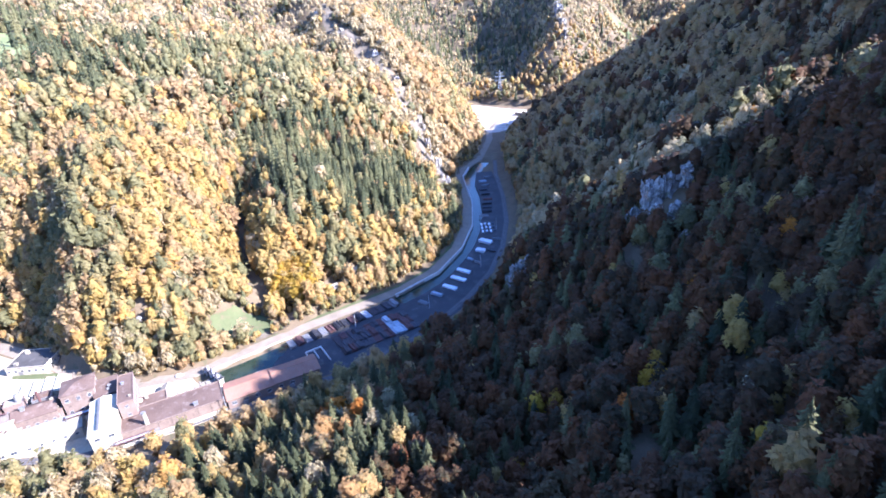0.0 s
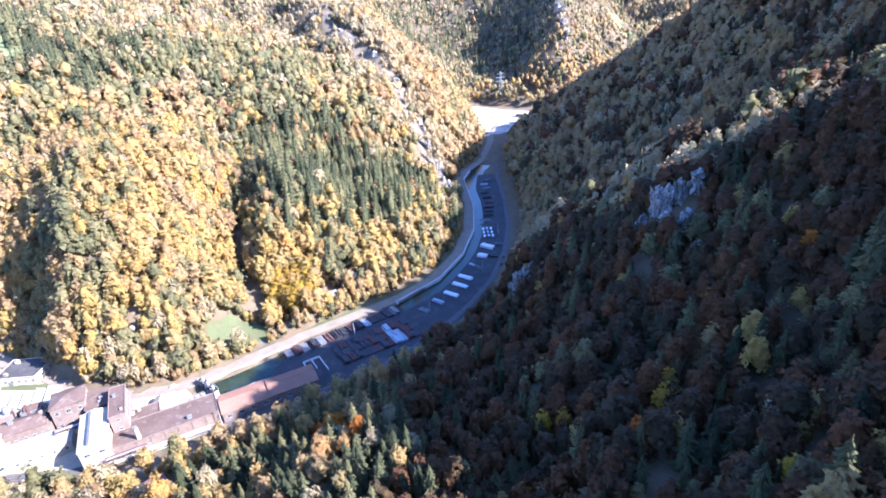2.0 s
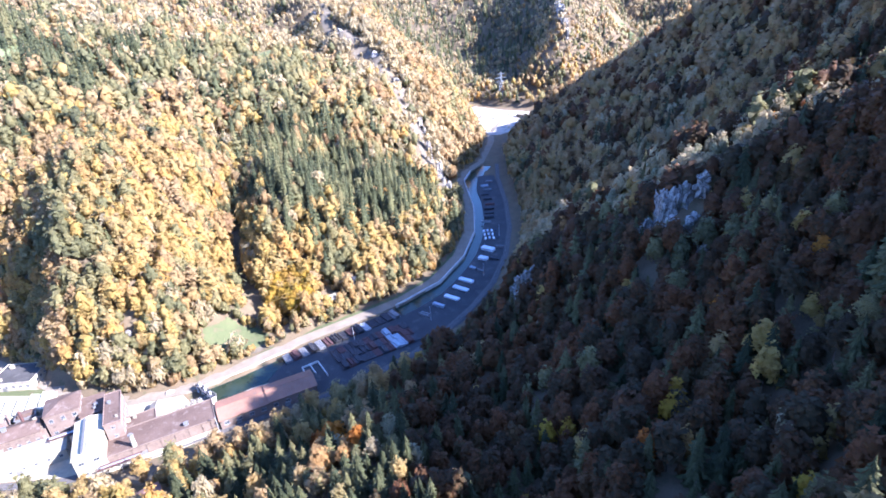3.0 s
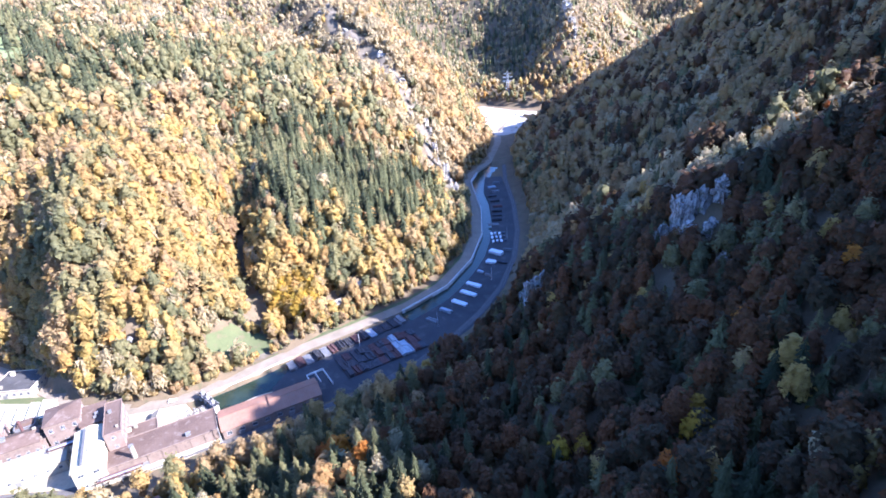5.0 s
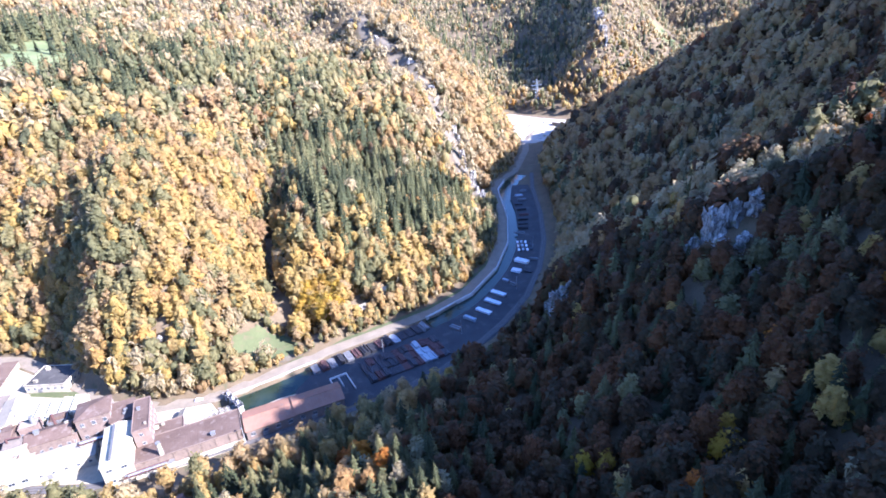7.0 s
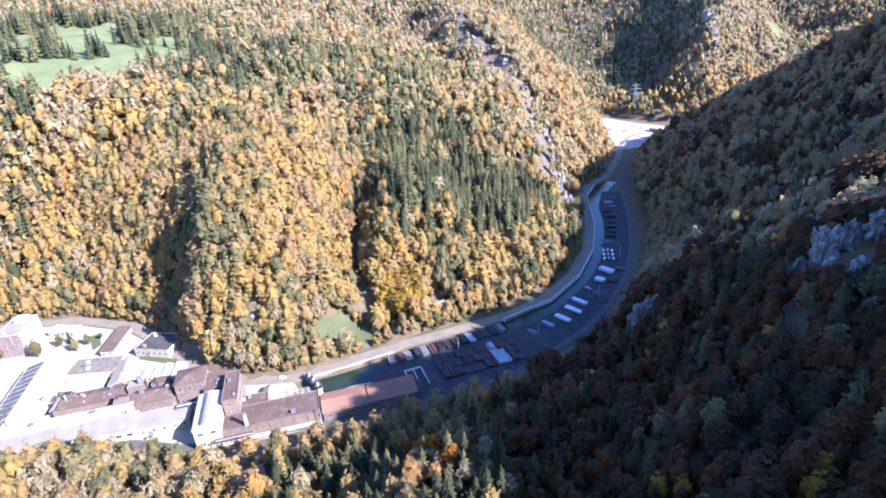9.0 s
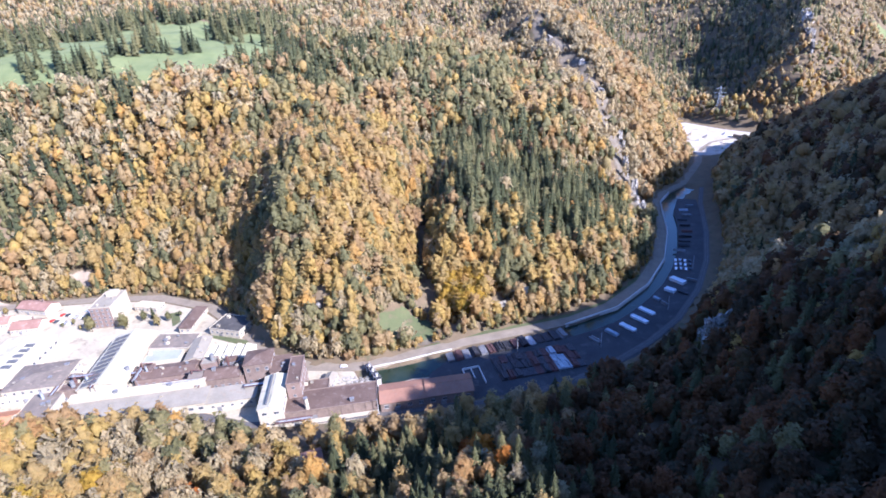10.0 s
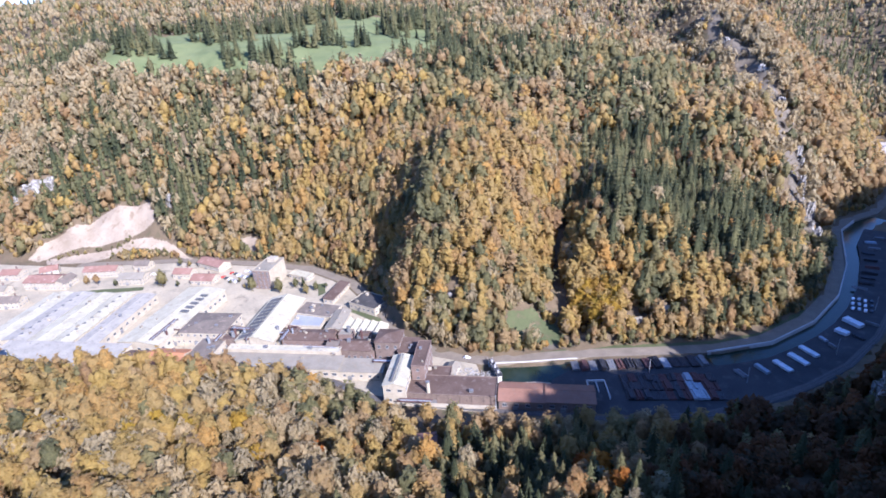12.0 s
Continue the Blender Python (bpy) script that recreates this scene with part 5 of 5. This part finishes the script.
def pipe_bridge(x, y, long, high, turn, seed):
    """Rusty pipes and ducts on trestles between the halls."""
    r = random.Random(seed)
    p = tagged(new("pipe_bridge"), "rusty pipes and ducts on steel trestles", "pipe bridge", "pipe bridges of the works")
    p.matrix_world = pose(x, y, 0.05, 0, 0, turn)
    n = max(2, int(long / 6))
    for i in range(n + 1):
        u = -long / 2 + long * i / n
        bm = bmesh.new()
        for s in (-1.2, 1.2):
            pipe(bm, (u, s * 1.2, 0), (u, s, high), 0.16)
        pipe(bm, (u, -1.5, high), (u, 1.5, high), 0.14)
        part("trestle", bm, STEEL, p)
    for k in range(4):
        bm = bmesh.new()
        w, q = -1.1 + k * 0.75, r.uniform(0.22, 0.42)
        pipe(bm, (-long / 2 - r.uniform(0, 2), w, high + 0.15 + q), (long / 2 + r.uniform(0, 2), w, high + 0.15 + q), q)
        part("pipe", bm, (RUSTY, BRIGHTSTEEL, STEEL, RUSTY)[k], p)


for i, (x, y, l, h, t) in enumerate([(-299, 207, 22, 10.5, AXIS), (-281, 214, 18, 9.0, AXIS), (-290, 203, 12, 11.5, AXIS + 90), (-312, 196, 16, 9.0, AXIS + 90), (-270, 214, 10, 10.5, AXIS + 88), (-240, 216, 18, 9.5, AXIS),
                                     (-160, 208.5, 16, 5.0, AXIS), (-352, 178, 26, 10.2, AXIS + 86), (-231, 222, 14, 9.0, AXIS + 90), (-196, 226, 12, 8.0, AXIS)]):
    pipe_bridge(x, y, l, h, t, i)
for i, (x, y, h, r) in enumerate([(-303, 200, 14, 0.9), (-297, 203, 12.5, 0.7), (-345, 176, 13, 0.8), (-268, 219, 13, 0.6), (-222, 236, 17, 0.7), (-311, 185, 12, 0.8)]):
    flue = tagged(new("flue"), "rusty steel flue rising above the roofs", "chimney", "flues of the works")
    flue.matrix_world = pose(x, y, 0.05)
    bm = bmesh.new()
    pipe(bm, (0, 0, 0), (0, 0, h), r)
    part("pipe", bm, (RUSTY, BRIGHTSTEEL)[i % 2], flue)
    bm = bmesh.new()
    bmesh.ops.create_cone(bm, cap_ends=True, segments=10, radius1=r * 1.5, radius2=0.05, depth=r * 1.2, matrix=Matrix.Translation((0, 0, h + r * 0.9)))
    part("cowl", bm, STEEL, flue)


def plant_unit(x, y, l, w, h, turn, seed):
    """A small weathered outbuilding of the works: lean-to with a duct, a tank or a roof hood."""
    r = random.Random(seed)
    walls, cover = r.choice((ROSE, BRICKWORK, PLASTER, STEEL)), r.choice((BROWN_SHEET, GREY_SHEET, DARK_SHEET, BROWN_SHEET))
    b = building("outbuilding", "small weathered outbuilding between the factory halls", x, y, l, w, h, r.choice(("shed", "flat", "gable")), walls, cover, 0.9, turn=turn, gap=3.5, pane=(1.4, 1.2), category="outbuilding", eave=0.25)
    bm = bmesh.new()
    if seed % 3 == 0:
        bmesh.ops.create_cone(bm, cap_ends=True, segments=14, radius1=1.3, radius2=1.2, depth=4.0, matrix=Matrix.Translation((l * 0.2, 0, h + 2.6)))
        part("tank", bm, STEEL, b, "grey steel tank on the roof")
    elif seed % 3 == 1:
        pipe(bm, (-l * 0.3, w * 0.2, h - 0.3), (-l * 0.3, w * 0.2, h + 3.4), 0.45)
        pipe(bm, (-l * 0.3, w * 0.2, h + 3.3), (l * 0.45, w * 0.2, h + 2.4), 0.4)
        part("duct", bm, RUSTY, b, "rusty bent duct on the roof")
    else:
        box(bm, (-l * 0.35, -w * 0.25, h + 0.1), (l * 0.35, w * 0.25, h + 1.9), 0.1)
        part("roof_hood", bm, cover, b)


for i, (x, y, l, w, h, turn) in enumerate([(-283, 216, 12, 7, 8, AXIS), (-271, 221, 9, 8, 9.5, AXIS), (-247, 233, 12, 8, 7.5, AXIS + 90), (-238, 238, 9, 7, 9, AXIS), (-234, 222, 8, 6, 10.5, AXIS), (-312, 204, 9, 8, 7.5, AXIS + 90),
                                           (-303, 196, 10, 6, 9, AXIS), (-343, 182, 9, 7, 7, AXIS), (-213, 232, 8, 6, 8, AXIS), (-187, 229, 8, 6, 7, AXIS), (-349, 168, 10, 7, 6, AXIS + 90), (-228, 245, 9, 7, 6.5, AXIS)]):
    plant_unit(x, y, l, w, h, turn, i)

# ---------------------------------------------------------------- storage yard: stacks of steel
_bundle = {}


def bundle_mesh(long, material):
    """One bundle of bars: long, with a ribbed top."""
    key = (round(long, 1), material.name)
    if key not in _bundle:
        bm = bmesh.new()
        prof = [(-0.49, 0.0), (0.49, 0.0), (0.49, 0.55), (0.36, 0.62), (0.2, 0.56), (0.04, 0.63), (-0.13, 0.56), (-0.3, 0.63), (-0.49, 0.54)]
        a, b = [bm.verts.new((-long / 2, py, pz)) for py, pz in prof], [bm.verts.new((long / 2, py, pz)) for py, pz in prof]
        bm.faces.new(a[::-1])
        bm.faces.new(b)
        for i in range(9):
            bm.faces.new((a[i], a[(i + 1) % 9], b[(i + 1) % 9], b[i]))
        bmesh.ops.recalc_face_normals(bm, faces=bm.faces[:])
        me = bpy.data.meshes.new("steel_bar")
        bm.to_mesh(me)
        bm.free()
        me.materials.append(material)
        _bundle[key] = me
    return _bundle[key]


def steel_stack(x, y, long, wide, turn, layers, material, label, seed):
    """Bundles side by side in layers, on timber sleepers."""
    r = random.Random(seed)
    s = tagged(new("steel_stack"), label, "steel stack", "stacks in the storage yard")
    s.matrix_world = pose(x, y, 0.06, 0, 0, turn)
    n = max(1, int(wide / 1.06))
    for k in (-0.32, 0.32):
        boxed("sleeper", (long * k - 0.12, -n * 0.53, 0), (long * k + 0.12, n * 0.53, 0.2), TIMBER, s)
    for j in range(layers):
        for i in range(n - (j > 1)):
            if j and r.random() < 0.2:
                continue
            b = new("steel_bar", bundle_mesh(long * r.choice((1.0, 1.0, 0.93)), material))
            b.parent = s
            b.matrix_local = pose(r.uniform(-0.25, 0.25), (i - (n - 1) / 2) * 1.06, 0.2 + j * 0.66, 0, 0, r.uniform(-0.7, 0.7))


STEELS = {"dark": (BLACKSTEEL, "dark mill steel bars stacked in the yard"), "rust": (RUSTY, "rust-red steel bars stacked in the yard"),
          "pale": (BRIGHTSTEEL, "pale galvanised profiles stacked in the yard"), "grey": (STEEL, "grey steel profiles stacked in the yard")}
# the row along the road, then two rows in the middle of the yard
_row = random.Random(3)
_seq = ["grey", "rust", "grey", "dark", "grey", "rust", "dark", "dark", "rust", "dark", "pale", "dark", "dark", "dark", "grey"]
for i, tone in enumerate(_seq):
    u = i / (len(_seq) - 1)
    x, y = -99 + u * 62, 286 + u * 40.5
    steel_stack(x, y, 9.5 + _row.uniform(-1, 0.8), 4.3, 122 + 4 * u, _row.choice((1, 2, 2, 3)), *STEELS[tone], seed=i)
for i, tone in enumerate(["dark", "rust", "dark", "dark", "dark", "rust", "dark", "rust", "pale", "pale", "rust", "dark"]):
    u = i / 11
    x, y = -67 + u * 41, 282 + u * 23.5
    for k in range(3):
        tone2 = tone if _row.random() < 0.7 else _row.choice(("dark", "grey", "rust", "dark"))
        off = -7.6 + k * 7.6
        steel_stack(x - math.sin(radians(30)) * off, y + math.cos(radians(30)) * off, 7.3, 4.3, 121 + _row.uniform(-2, 2), _row.choice((1, 2, 3)), *STEELS[tone2], seed=40 + i * 3 + k)


def white_stack(x, y, long, wide, turn, high, seed):
    """A long stack of white-wrapped sheets: three packets on sleepers, with bands."""
    r = random.Random(seed)
    s = tagged(new("sheet_stack"), "long stack of white-wrapped sheets on sleepers", "sheet stack", "white stacks in the yard")
    s.matrix_world = pose(x, y, 0.06, 0, 0, turn)
    for k in (-0.42, -0.14, 0.14, 0.42):
        boxed("sleeper", (long * k - 0.15, -wide / 2, 0), (long * k + 0.15, wide / 2, 0.25), TIMBER, s)
    for k in range(3):
        a = -long / 2 + k * long / 3
        bm = bmesh.new()
        box(bm, (a + 0.1, -wide / 2 + r.uniform(0, 0.2), 0.25), (a + long / 3 - 0.1, wide / 2 - r.uniform(0, 0.2), 0.25 + high * r.uniform(0.85, 1.0)), 0.12)
        part("packet", bm, WHITEWRAP, s)


for i, (x, y, l, w, h, turn) in enumerate([(3, 343, 11.7, 3.6, 1.5, -37), (10, 354.5, 12.5, 3.6, 1.6, -36), (14.5, 366, 12, 3.6, 1.6, -38), (36, 414, 11.5, 5.0, 2.6, -36), (30.3, 398.5, 7.5, 4.5, 2.2, -30)]):
    white_stack(x, y, l, w, turn, h, i)
for i, (x, y, l, w, turn, tone) in enumerate([(-16, 324.5, 8, 4, -38, "grey"), (-6.3, 334.5, 9.3, 4, -38, "pale"), (21, 385, 5, 3, -45, "pale"), (26, 379, 5, 3, -45, "grey"), (39, 397, 7, 3, -30, "dark"), (46, 418, 7, 3, -15, "grey"),
                                           (40, 470, 9, 3, -5, "grey"), (44, 480, 9, 4, 0, "dark"), (45, 490, 9, 3, 2, "dark"), (46, 500, 10, 3, 2, "dark"), (48, 512, 9, 4, 5, "rust"), (47, 526, 9, 4, 5, "dark"),
                                           (46, 540, 8, 4, 8, "dark"), (50, 552, 8, 4, 10, "grey"), (48, 566, 8, 4, 10, "pale"), (54, 578, 7, 4, 10, "grey"), (40, 331, 8, 3, 55, "dark")][:16]):
    steel_stack(x, y, l, w, turn, 2 + i % 2, *STEELS[tone], seed=90 + i)

# low concrete bays beside the stacks
bay = tagged(new("concrete_bay"), "low white concrete bay walls around empty paving", "bay wall")
bay.matrix_world = pose(-80, 272, 0.06, 0, 0, 121)
for lo, hi in (((-8, -5.2, 0), (8, -4.7, 1.2)), ((-8, 4.7, 0), (8, 5.2, 1.2)), ((7.6, -4.7, 0), (8.1, 4.7, 1.2)), ((-2, -0.25, 0), (7.6, 0.25, 1.0))):
    boxed("bay_wall", lo, hi, ROADWALL, bay, 0.05)


def car(x, y, turn, paint, label):
    c = tagged(new("car"), label, "car", "parked cars")
    c.matrix_world = pose(x, y, 0.14, 0, 0, turn)
    prof = [(-2.1, 0.3), (2.1, 0.3), (2.15, 0.75), (1.2, 0.92), (0.55, 1.45), (-1.25, 1.48), (-1.95, 0.95), (-2.15, 0.85)]
    bm = bmesh.new()
    a, b = [bm.verts.new((px, -0.85, pz)) for px, pz in prof], [bm.verts.new((px, 0.85, pz)) for px, pz in prof]
    bm.faces.new(a)
    bm.faces.new(b[::-1])
    for i in range(8):
        bm.faces.new((a[i], b[i], b[(i + 1) % 8], a[(i + 1) % 8]))
    bmesh.ops.recalc_face_normals(bm, faces=bm.faces[:])
    bmesh.ops.bevel(bm, geom=bm.edges[:], offset=0.07, segments=2, affect="EDGES")
    part("body", bm, paint, c)
    for s in (-1, 1):
        prism("side_window", [(0.55, 1.0), (0.2, 1.38), (-1.1, 1.4), (-1.6, 1.0)], s * 0.84, s * 0.875, GLASS, c).matrix_local = Matrix(((0, 1, 0, 0), (1, 0, 0, 0), (0, 0, 1, 0), (0, 0, 0, 1)))
    prism("windscreen", [(-0.7, 0.98), (0.7, 0.98), (0.62, 1.36), (-0.62, 1.36)], 0.86, 0.92, GLASS, c)
    for px in (-1.3, 1.3):
        for py in (-0.8, 0.8):
            bm = bmesh.new()
            bmesh.ops.create_cone(bm, cap_ends=True, segments=14, radius1=0.33, radius2=0.33, depth=0.22, matrix=pose(px, py, 0.31, 90, 0, 0))
            part("wheel", bm, RUBBER, c)


CAR_LABELS = ["white parked car", "silver parked car", "dark parked car", "red parked car"]
_spots = [(-160, 262.5, 22, 0)] + [(36 + (i % 4) * 3.4, 436 + (i // 4) * 7.5 + (i % 2) * 0.6, 80 + 5 * (i % 3), (0, 1, 0, 2)[i % 4]) for i in range(12)] + \
         [(-388 - (i % 5) * 4.6, 262 + (i // 5) * 9 + (i % 3) * 0.4, 95, (0, 2, 1, 3, 0)[(i * 2) % 5]) for i in range(13)] + [(-470 - i * 6.2, 236 - i * 3.3, 28, i % 3) for i in range(6)] + \
         [(-540 - (i % 6) * 5, 132 + (i // 6) * 9, 60, (0, 1, 2)[i % 3]) for i in range(12)]
for x, y, turn, tone in _spots:
    car(x, y, turn + _row.uniform(-4, 4), PAINTS[tone], ("%s on pale paving" if x < -100 else "%s in the yard") % CAR_LABELS[tone])

# sluice over the river beside the long hall
sluice = tagged(new("sluice_gate"), "dark steel sluice with white frames across the river", "sluice")
sluice.matrix_world = pose(-138, 258.5, -2.0, 0, 0, -42)
for i in range(4):
    boxed("pier", (-9 + i * 5.6, -1.2, 0), (-8.2 + i * 5.6, 1.2, 5.2), ROADWALL, sluice, 0.08)
for i in range(3):
    boxed("gate", (-8.2 + i * 5.6, -0.25, 0.4), (-3.4 + i * 5.6, 0.25, 3.4), BLACKSTEEL, sluice, 0.05)
boxed("walkway", (-9.4, -1.5, 5.2), (8.8, 1.5, 5.5), BLACKSTEEL, sluice, 0.04)
for s in (-1.45, 1.45):
    boxed("handrail", (-9.4, s - 0.05, 6.4), (8.8, s + 0.05, 6.5), FRAMES, sluice)
    for i in range(7):
        boxed("post", (-9.3 + i * 3.0, s - 0.05, 5.5), (-9.2 + i * 3.0, s + 0.05, 6.4), FRAMES, sluice)
for i in range(3):
    boxed("winch", (-6.6 + i * 5.6, -0.6, 5.5), (-5.0 + i * 5.6, 0.6, 7.2), FRAMES, sluice, 0.1)

# control hut and rubble by the sluice
building("control_hut", "small grey-roofed hut with white gable wall", -160, 245.5, 11, 6, 3.6, "gable", PLASTER, GREY_SHEET, 1.2, turn=100, gap=3, category="hut")
rubble = bmesh.new()
_rr = random.Random(8)
for i in range(150):
    u = _rr.random()
    x, y, s = -158 + u * 24 + _rr.uniform(-2, 2), 250 + u * 4 + _rr.uniform(-4, 4), _rr.uniform(0.25, 0.95)
    bmesh.ops.create_icosphere(rubble, subdivisions=1, radius=s, matrix=pose(x, y, 0.1, _rr.uniform(0, 90), 0, _rr.uniform(0, 90)) @ Matrix.Diagonal((1, 0.8, 0.55, 1)))
tagged(part("rubble", rubble, ROCK), "heaps of greyish rubble by the sluice", "rubble", kind="stuff")

# lamp posts of the yard
for x, y in ((-121, 229), (-60, 300), (28, 372), (-12, 318), (48, 440)):
    lamp = tagged(new("lamp_post"), "pale steel lamp post at the rails", "lamp post", "yard lamps")
    lamp.matrix_world = pose(x, y, 0.05)
    bm = bmesh.new()
    bmesh.ops.create_cone(bm, cap_ends=True, segments=10, radius1=0.22, radius2=0.12, depth=10, matrix=Matrix.Translation((0, 0, 5)))
    part("pole", bm, FRAMES, lamp)
    boxed("head", (-0.25, -0.9, 9.9), (0.25, 0.5, 10.15), STEEL, lamp, 0.05)

# ---------------------------------------------------------------- crags, pylon, huts


def crag(x, y, wide, high, deep, turn, seed, label="pale limestone crag among the trees"):
    """A cleft rock face: a lumpy block with ledges and upright cracks, half sunk in the slope."""
    bm = bmesh.new()
    bmesh.ops.create_icosphere(bm, subdivisions=4, radius=1.0)
    o = Vector((seed * 7.3, seed * 3.1, seed * 5.7))
    for v in bm.verts:
        p = Vector([math.copysign(abs(c) ** 0.6, c) for c in v.co])
        q = Vector((p.x * wide * 0.5, p.y * deep * 0.5, p.z * high * 0.5))
        n = noise.fractal(q * 0.10 + o, 1.0, 2.0, 3) * 0.38
        tower = noise.cell(Vector((q.x * 0.28, q.y * 0.28, q.z * 0.05)) + o) * 0.28
        ledge = noise.cell(Vector((q.x * 0.10, q.y * 0.10, q.z * 0.40)) + o) * 0.16
        fine = noise.turbulence(q * 0.55 + o, 3, True) * -0.22 - 0.20 * max(0.0, 1 - 3.5 * abs(noise.noise(Vector((q.x * 0.30, q.y * 0.30, q.z * 0.07)) + o)))
        v.co = q * (0.95 + n + tower + ledge + fine)
    ob = part("crag", bm, ROCK)
    tagged(ob, label, "rock face", "crags of the slopes")
    ob.matrix_world = pose(x, y, float(ground_z(x, y)) + high * 0.16, 0, 0, turn)
    return ob


CRAGS_SPUR = [(109, 246, 16, 20, 8, 30), (100, 242, 10, 22, 8, 20), (119, 243, 14, 14, 8, 30), (128, 243, 12, 12, 7, 20), (98, 231, 8, 12, 6, 30), (104, 219, 9, 10, 6, 20), (104, 209, 7, 9, 5, 20), (91, 228, 6, 12, 5, 40), (108, 230, 9, 9, 6, 25), (91, 241, 9, 14, 6, 35), (117, 262, 8, 10, 6, 30), (142, 240, 12, 10, 7, 20), (48, 303, 16, 20, 12, 60), (44, 308, 9, 14, 9, 60)]
CRAGS_RIB_FOOT = [(12, 496, 6, 14, 5, 80), (9, 518, 8, 22, 6, 85), (5, 541, 5, 12, 5, 70), (1, 556, 9, 26, 6, 80), (-6, 585, 5, 12, 5, 60), (-8, 604, 8, 22, 6, 80), (-14, 640, 6, 10, 5, 60), (-17, 662, 7, 16, 5, 75), (-30, 694, 7, 9, 5, 60), (12, 612, 9, 14, 8, 60)]
CRAGS_RIB_TOP = [(-42, 712, 9, 10, 8, 60), (-70, 760, 10, 10, 8, 60), (-120, 818, 14, 10, 10, 50), (-160, 895, 20, 14, 12, 50)]
CRAGS_WEST = [(-212, 309, 4, 8, 4, 10), (-187, 287, 3.5, 4, 3, 10), (-168, 277, 8, 2.5, 3, 20), (-257, 86, 8, 6, 6, 20), (-545, 304, 10, 14, 7, 30), (-523, 295, 8, 12, 6, 30), (-672, 214, 14, 8, 7, 30), (-660, 226, 10, 9, 7, 30), (-648, 243, 14, 8, 7, 40)]
CRAGS_FAR = [(240, 1030, 18, 22, 14, 60), (243, 1060, 18, 26, 14, 60), (246, 1100, 20, 30, 16, 60), (258, 1150, 22, 26, 16, 60), (262, 1190, 18, 26, 16, 60), (285, 1010, 14, 16, 12, 30), (330, 1120, 18, 20, 14, 40), (20, 640, 12, 12, 8, 60), (130, 800, 10, 8, 6, 40)]
for k, (x, y, w, h, d, turn) in enumerate(CRAGS_SPUR + CRAGS_RIB_FOOT + CRAGS_RIB_TOP + CRAGS_WEST + CRAGS_FAR):
    crag(x, y, w, h, d, turn, k + 1)


def strut(bm, a, b, r):
    a, b = Vector(a), Vector(b)
    m = Matrix.Translation((a + b) / 2) @ (b - a).to_track_quat("Z", "Y").to_matrix().to_4x4()
    bmesh.ops.create_cone(bm, cap_ends=True, segments=6, radius1=r, radius2=r, depth=(b - a).length, matrix=m)


# lattice pylon on the slope behind the quarry
pylon = tagged(new("power_pylon"), "grey steel lattice pylon above the quarry", "pylon")
pylon.matrix_world = pose(118, 975, float(ground_z(118, 975)) - 0.5, 0, 0, 10)
bm = bmesh.new()
for sx in (-1, 1):
    for sy in (-1, 1):
        strut(bm, (3.2 * sx, 3.2 * sy, 0), (0.5 * sx, 0.5 * sy, 44), 0.22)
for i in range(9):
    z0, z1 = i * 4.6, (i + 1) * 4.6
    a, b = 3.2 - 2.7 * z0 / 44, 3.2 - 2.7 * z1 / 44
    for s in (-1, 1):
        strut(bm, (-a, s * a, z0), (b, s * b, z1), 0.12)
        strut(bm, (s * a, -a, z0), (s * b, b, z1), 0.12)
part("lattice", bm, BRIGHTSTEEL, pylon)
for z, reach in ((28, 8), (34, 9.5), (40, 6.5)):
    bm = bmesh.new()
    for s in (-1, 1):
        strut(bm, (0, 0, z + 1.2), (reach * s, 0, z), 0.2)
        strut(bm, (0, 0, z - 0.6), (reach * s, 0, z), 0.2)
    part("cross_arm", bm, BRIGHTSTEEL, pylon)


def hut(x, y, l, w, h, turn, walls, cover, label, name="hut"):
    b = building(name, label, x, y, l, w, h, "gable", walls, cover, 1.8, turn=turn, gap=3.0, pane=(0.9, 1.0), category="hut")
    b.location.z = float(ground_z(x, y)) - 0.6


hut(-80, 340, 8, 6, 2.4, 35, TIMBER, GREY_SHEET, "weathered hut with pale roof at the wood's edge")
hut(-67, 357, 7, 4, 2.6, 30, PLASTER, WHITE_SHEET, "small white shed among the trees")
hut(-133, 182, 10, 8, 4.4, 40, PLASTER, TILES, "small hut with red roof among the trees")

# heaps of stone, a haul track and a flat hall at the quarry
tagged(ribbon("haul_track", [(80, 790), (88, 815), (98, 838), (118, 856), (140, 868)], (2.6, 2.6), 0.75, ASPHALT, 0.4), "grey haul track across the quarry floor", "track", kind="structure")
for k, (x, y, r, h) in enumerate([(84, 846, 6, 4), (96, 866, 8, 5.5), (76, 880, 7, 5), (122, 884, 8, 5), (112, 836, 5, 3), (150, 842, 6, 4), (72, 925, 9, 6)]):
    bm = bmesh.new()
    bmesh.ops.create_cone(bm, cap_ends=False, segments=18, radius1=r, radius2=0.4, depth=h, matrix=Matrix.Translation((0, 0, h / 2)))
    bmesh.ops.subdivide_edges(bm, edges=bm.edges[:], cuts=2, use_grid_fill=True)
    for v in bm.verts:
        v.co += Vector((1, 1, 0.5)) * noise.noise(v.co * 0.35 + Vector((k * 9.1, 0, 0))) * 1.1
    heap = tagged(part("stone_mound", bm, (GRAVEL, QUARRY, CONCRETE)[k % 3]), "mound of pale crushed stone on the quarry floor", "mound", "stone mounds of the quarry")
    heap.matrix_world = pose(x, y, float(ground_z(x, y)) - 0.2)
b = building("quarry_shed", "long low quarry shed with white roof", 148, 858, 44, 9, 5.0, "shed", TIMBER, WHITE_SHEET, 0.8, turn=-38, gap=7, category="shed")
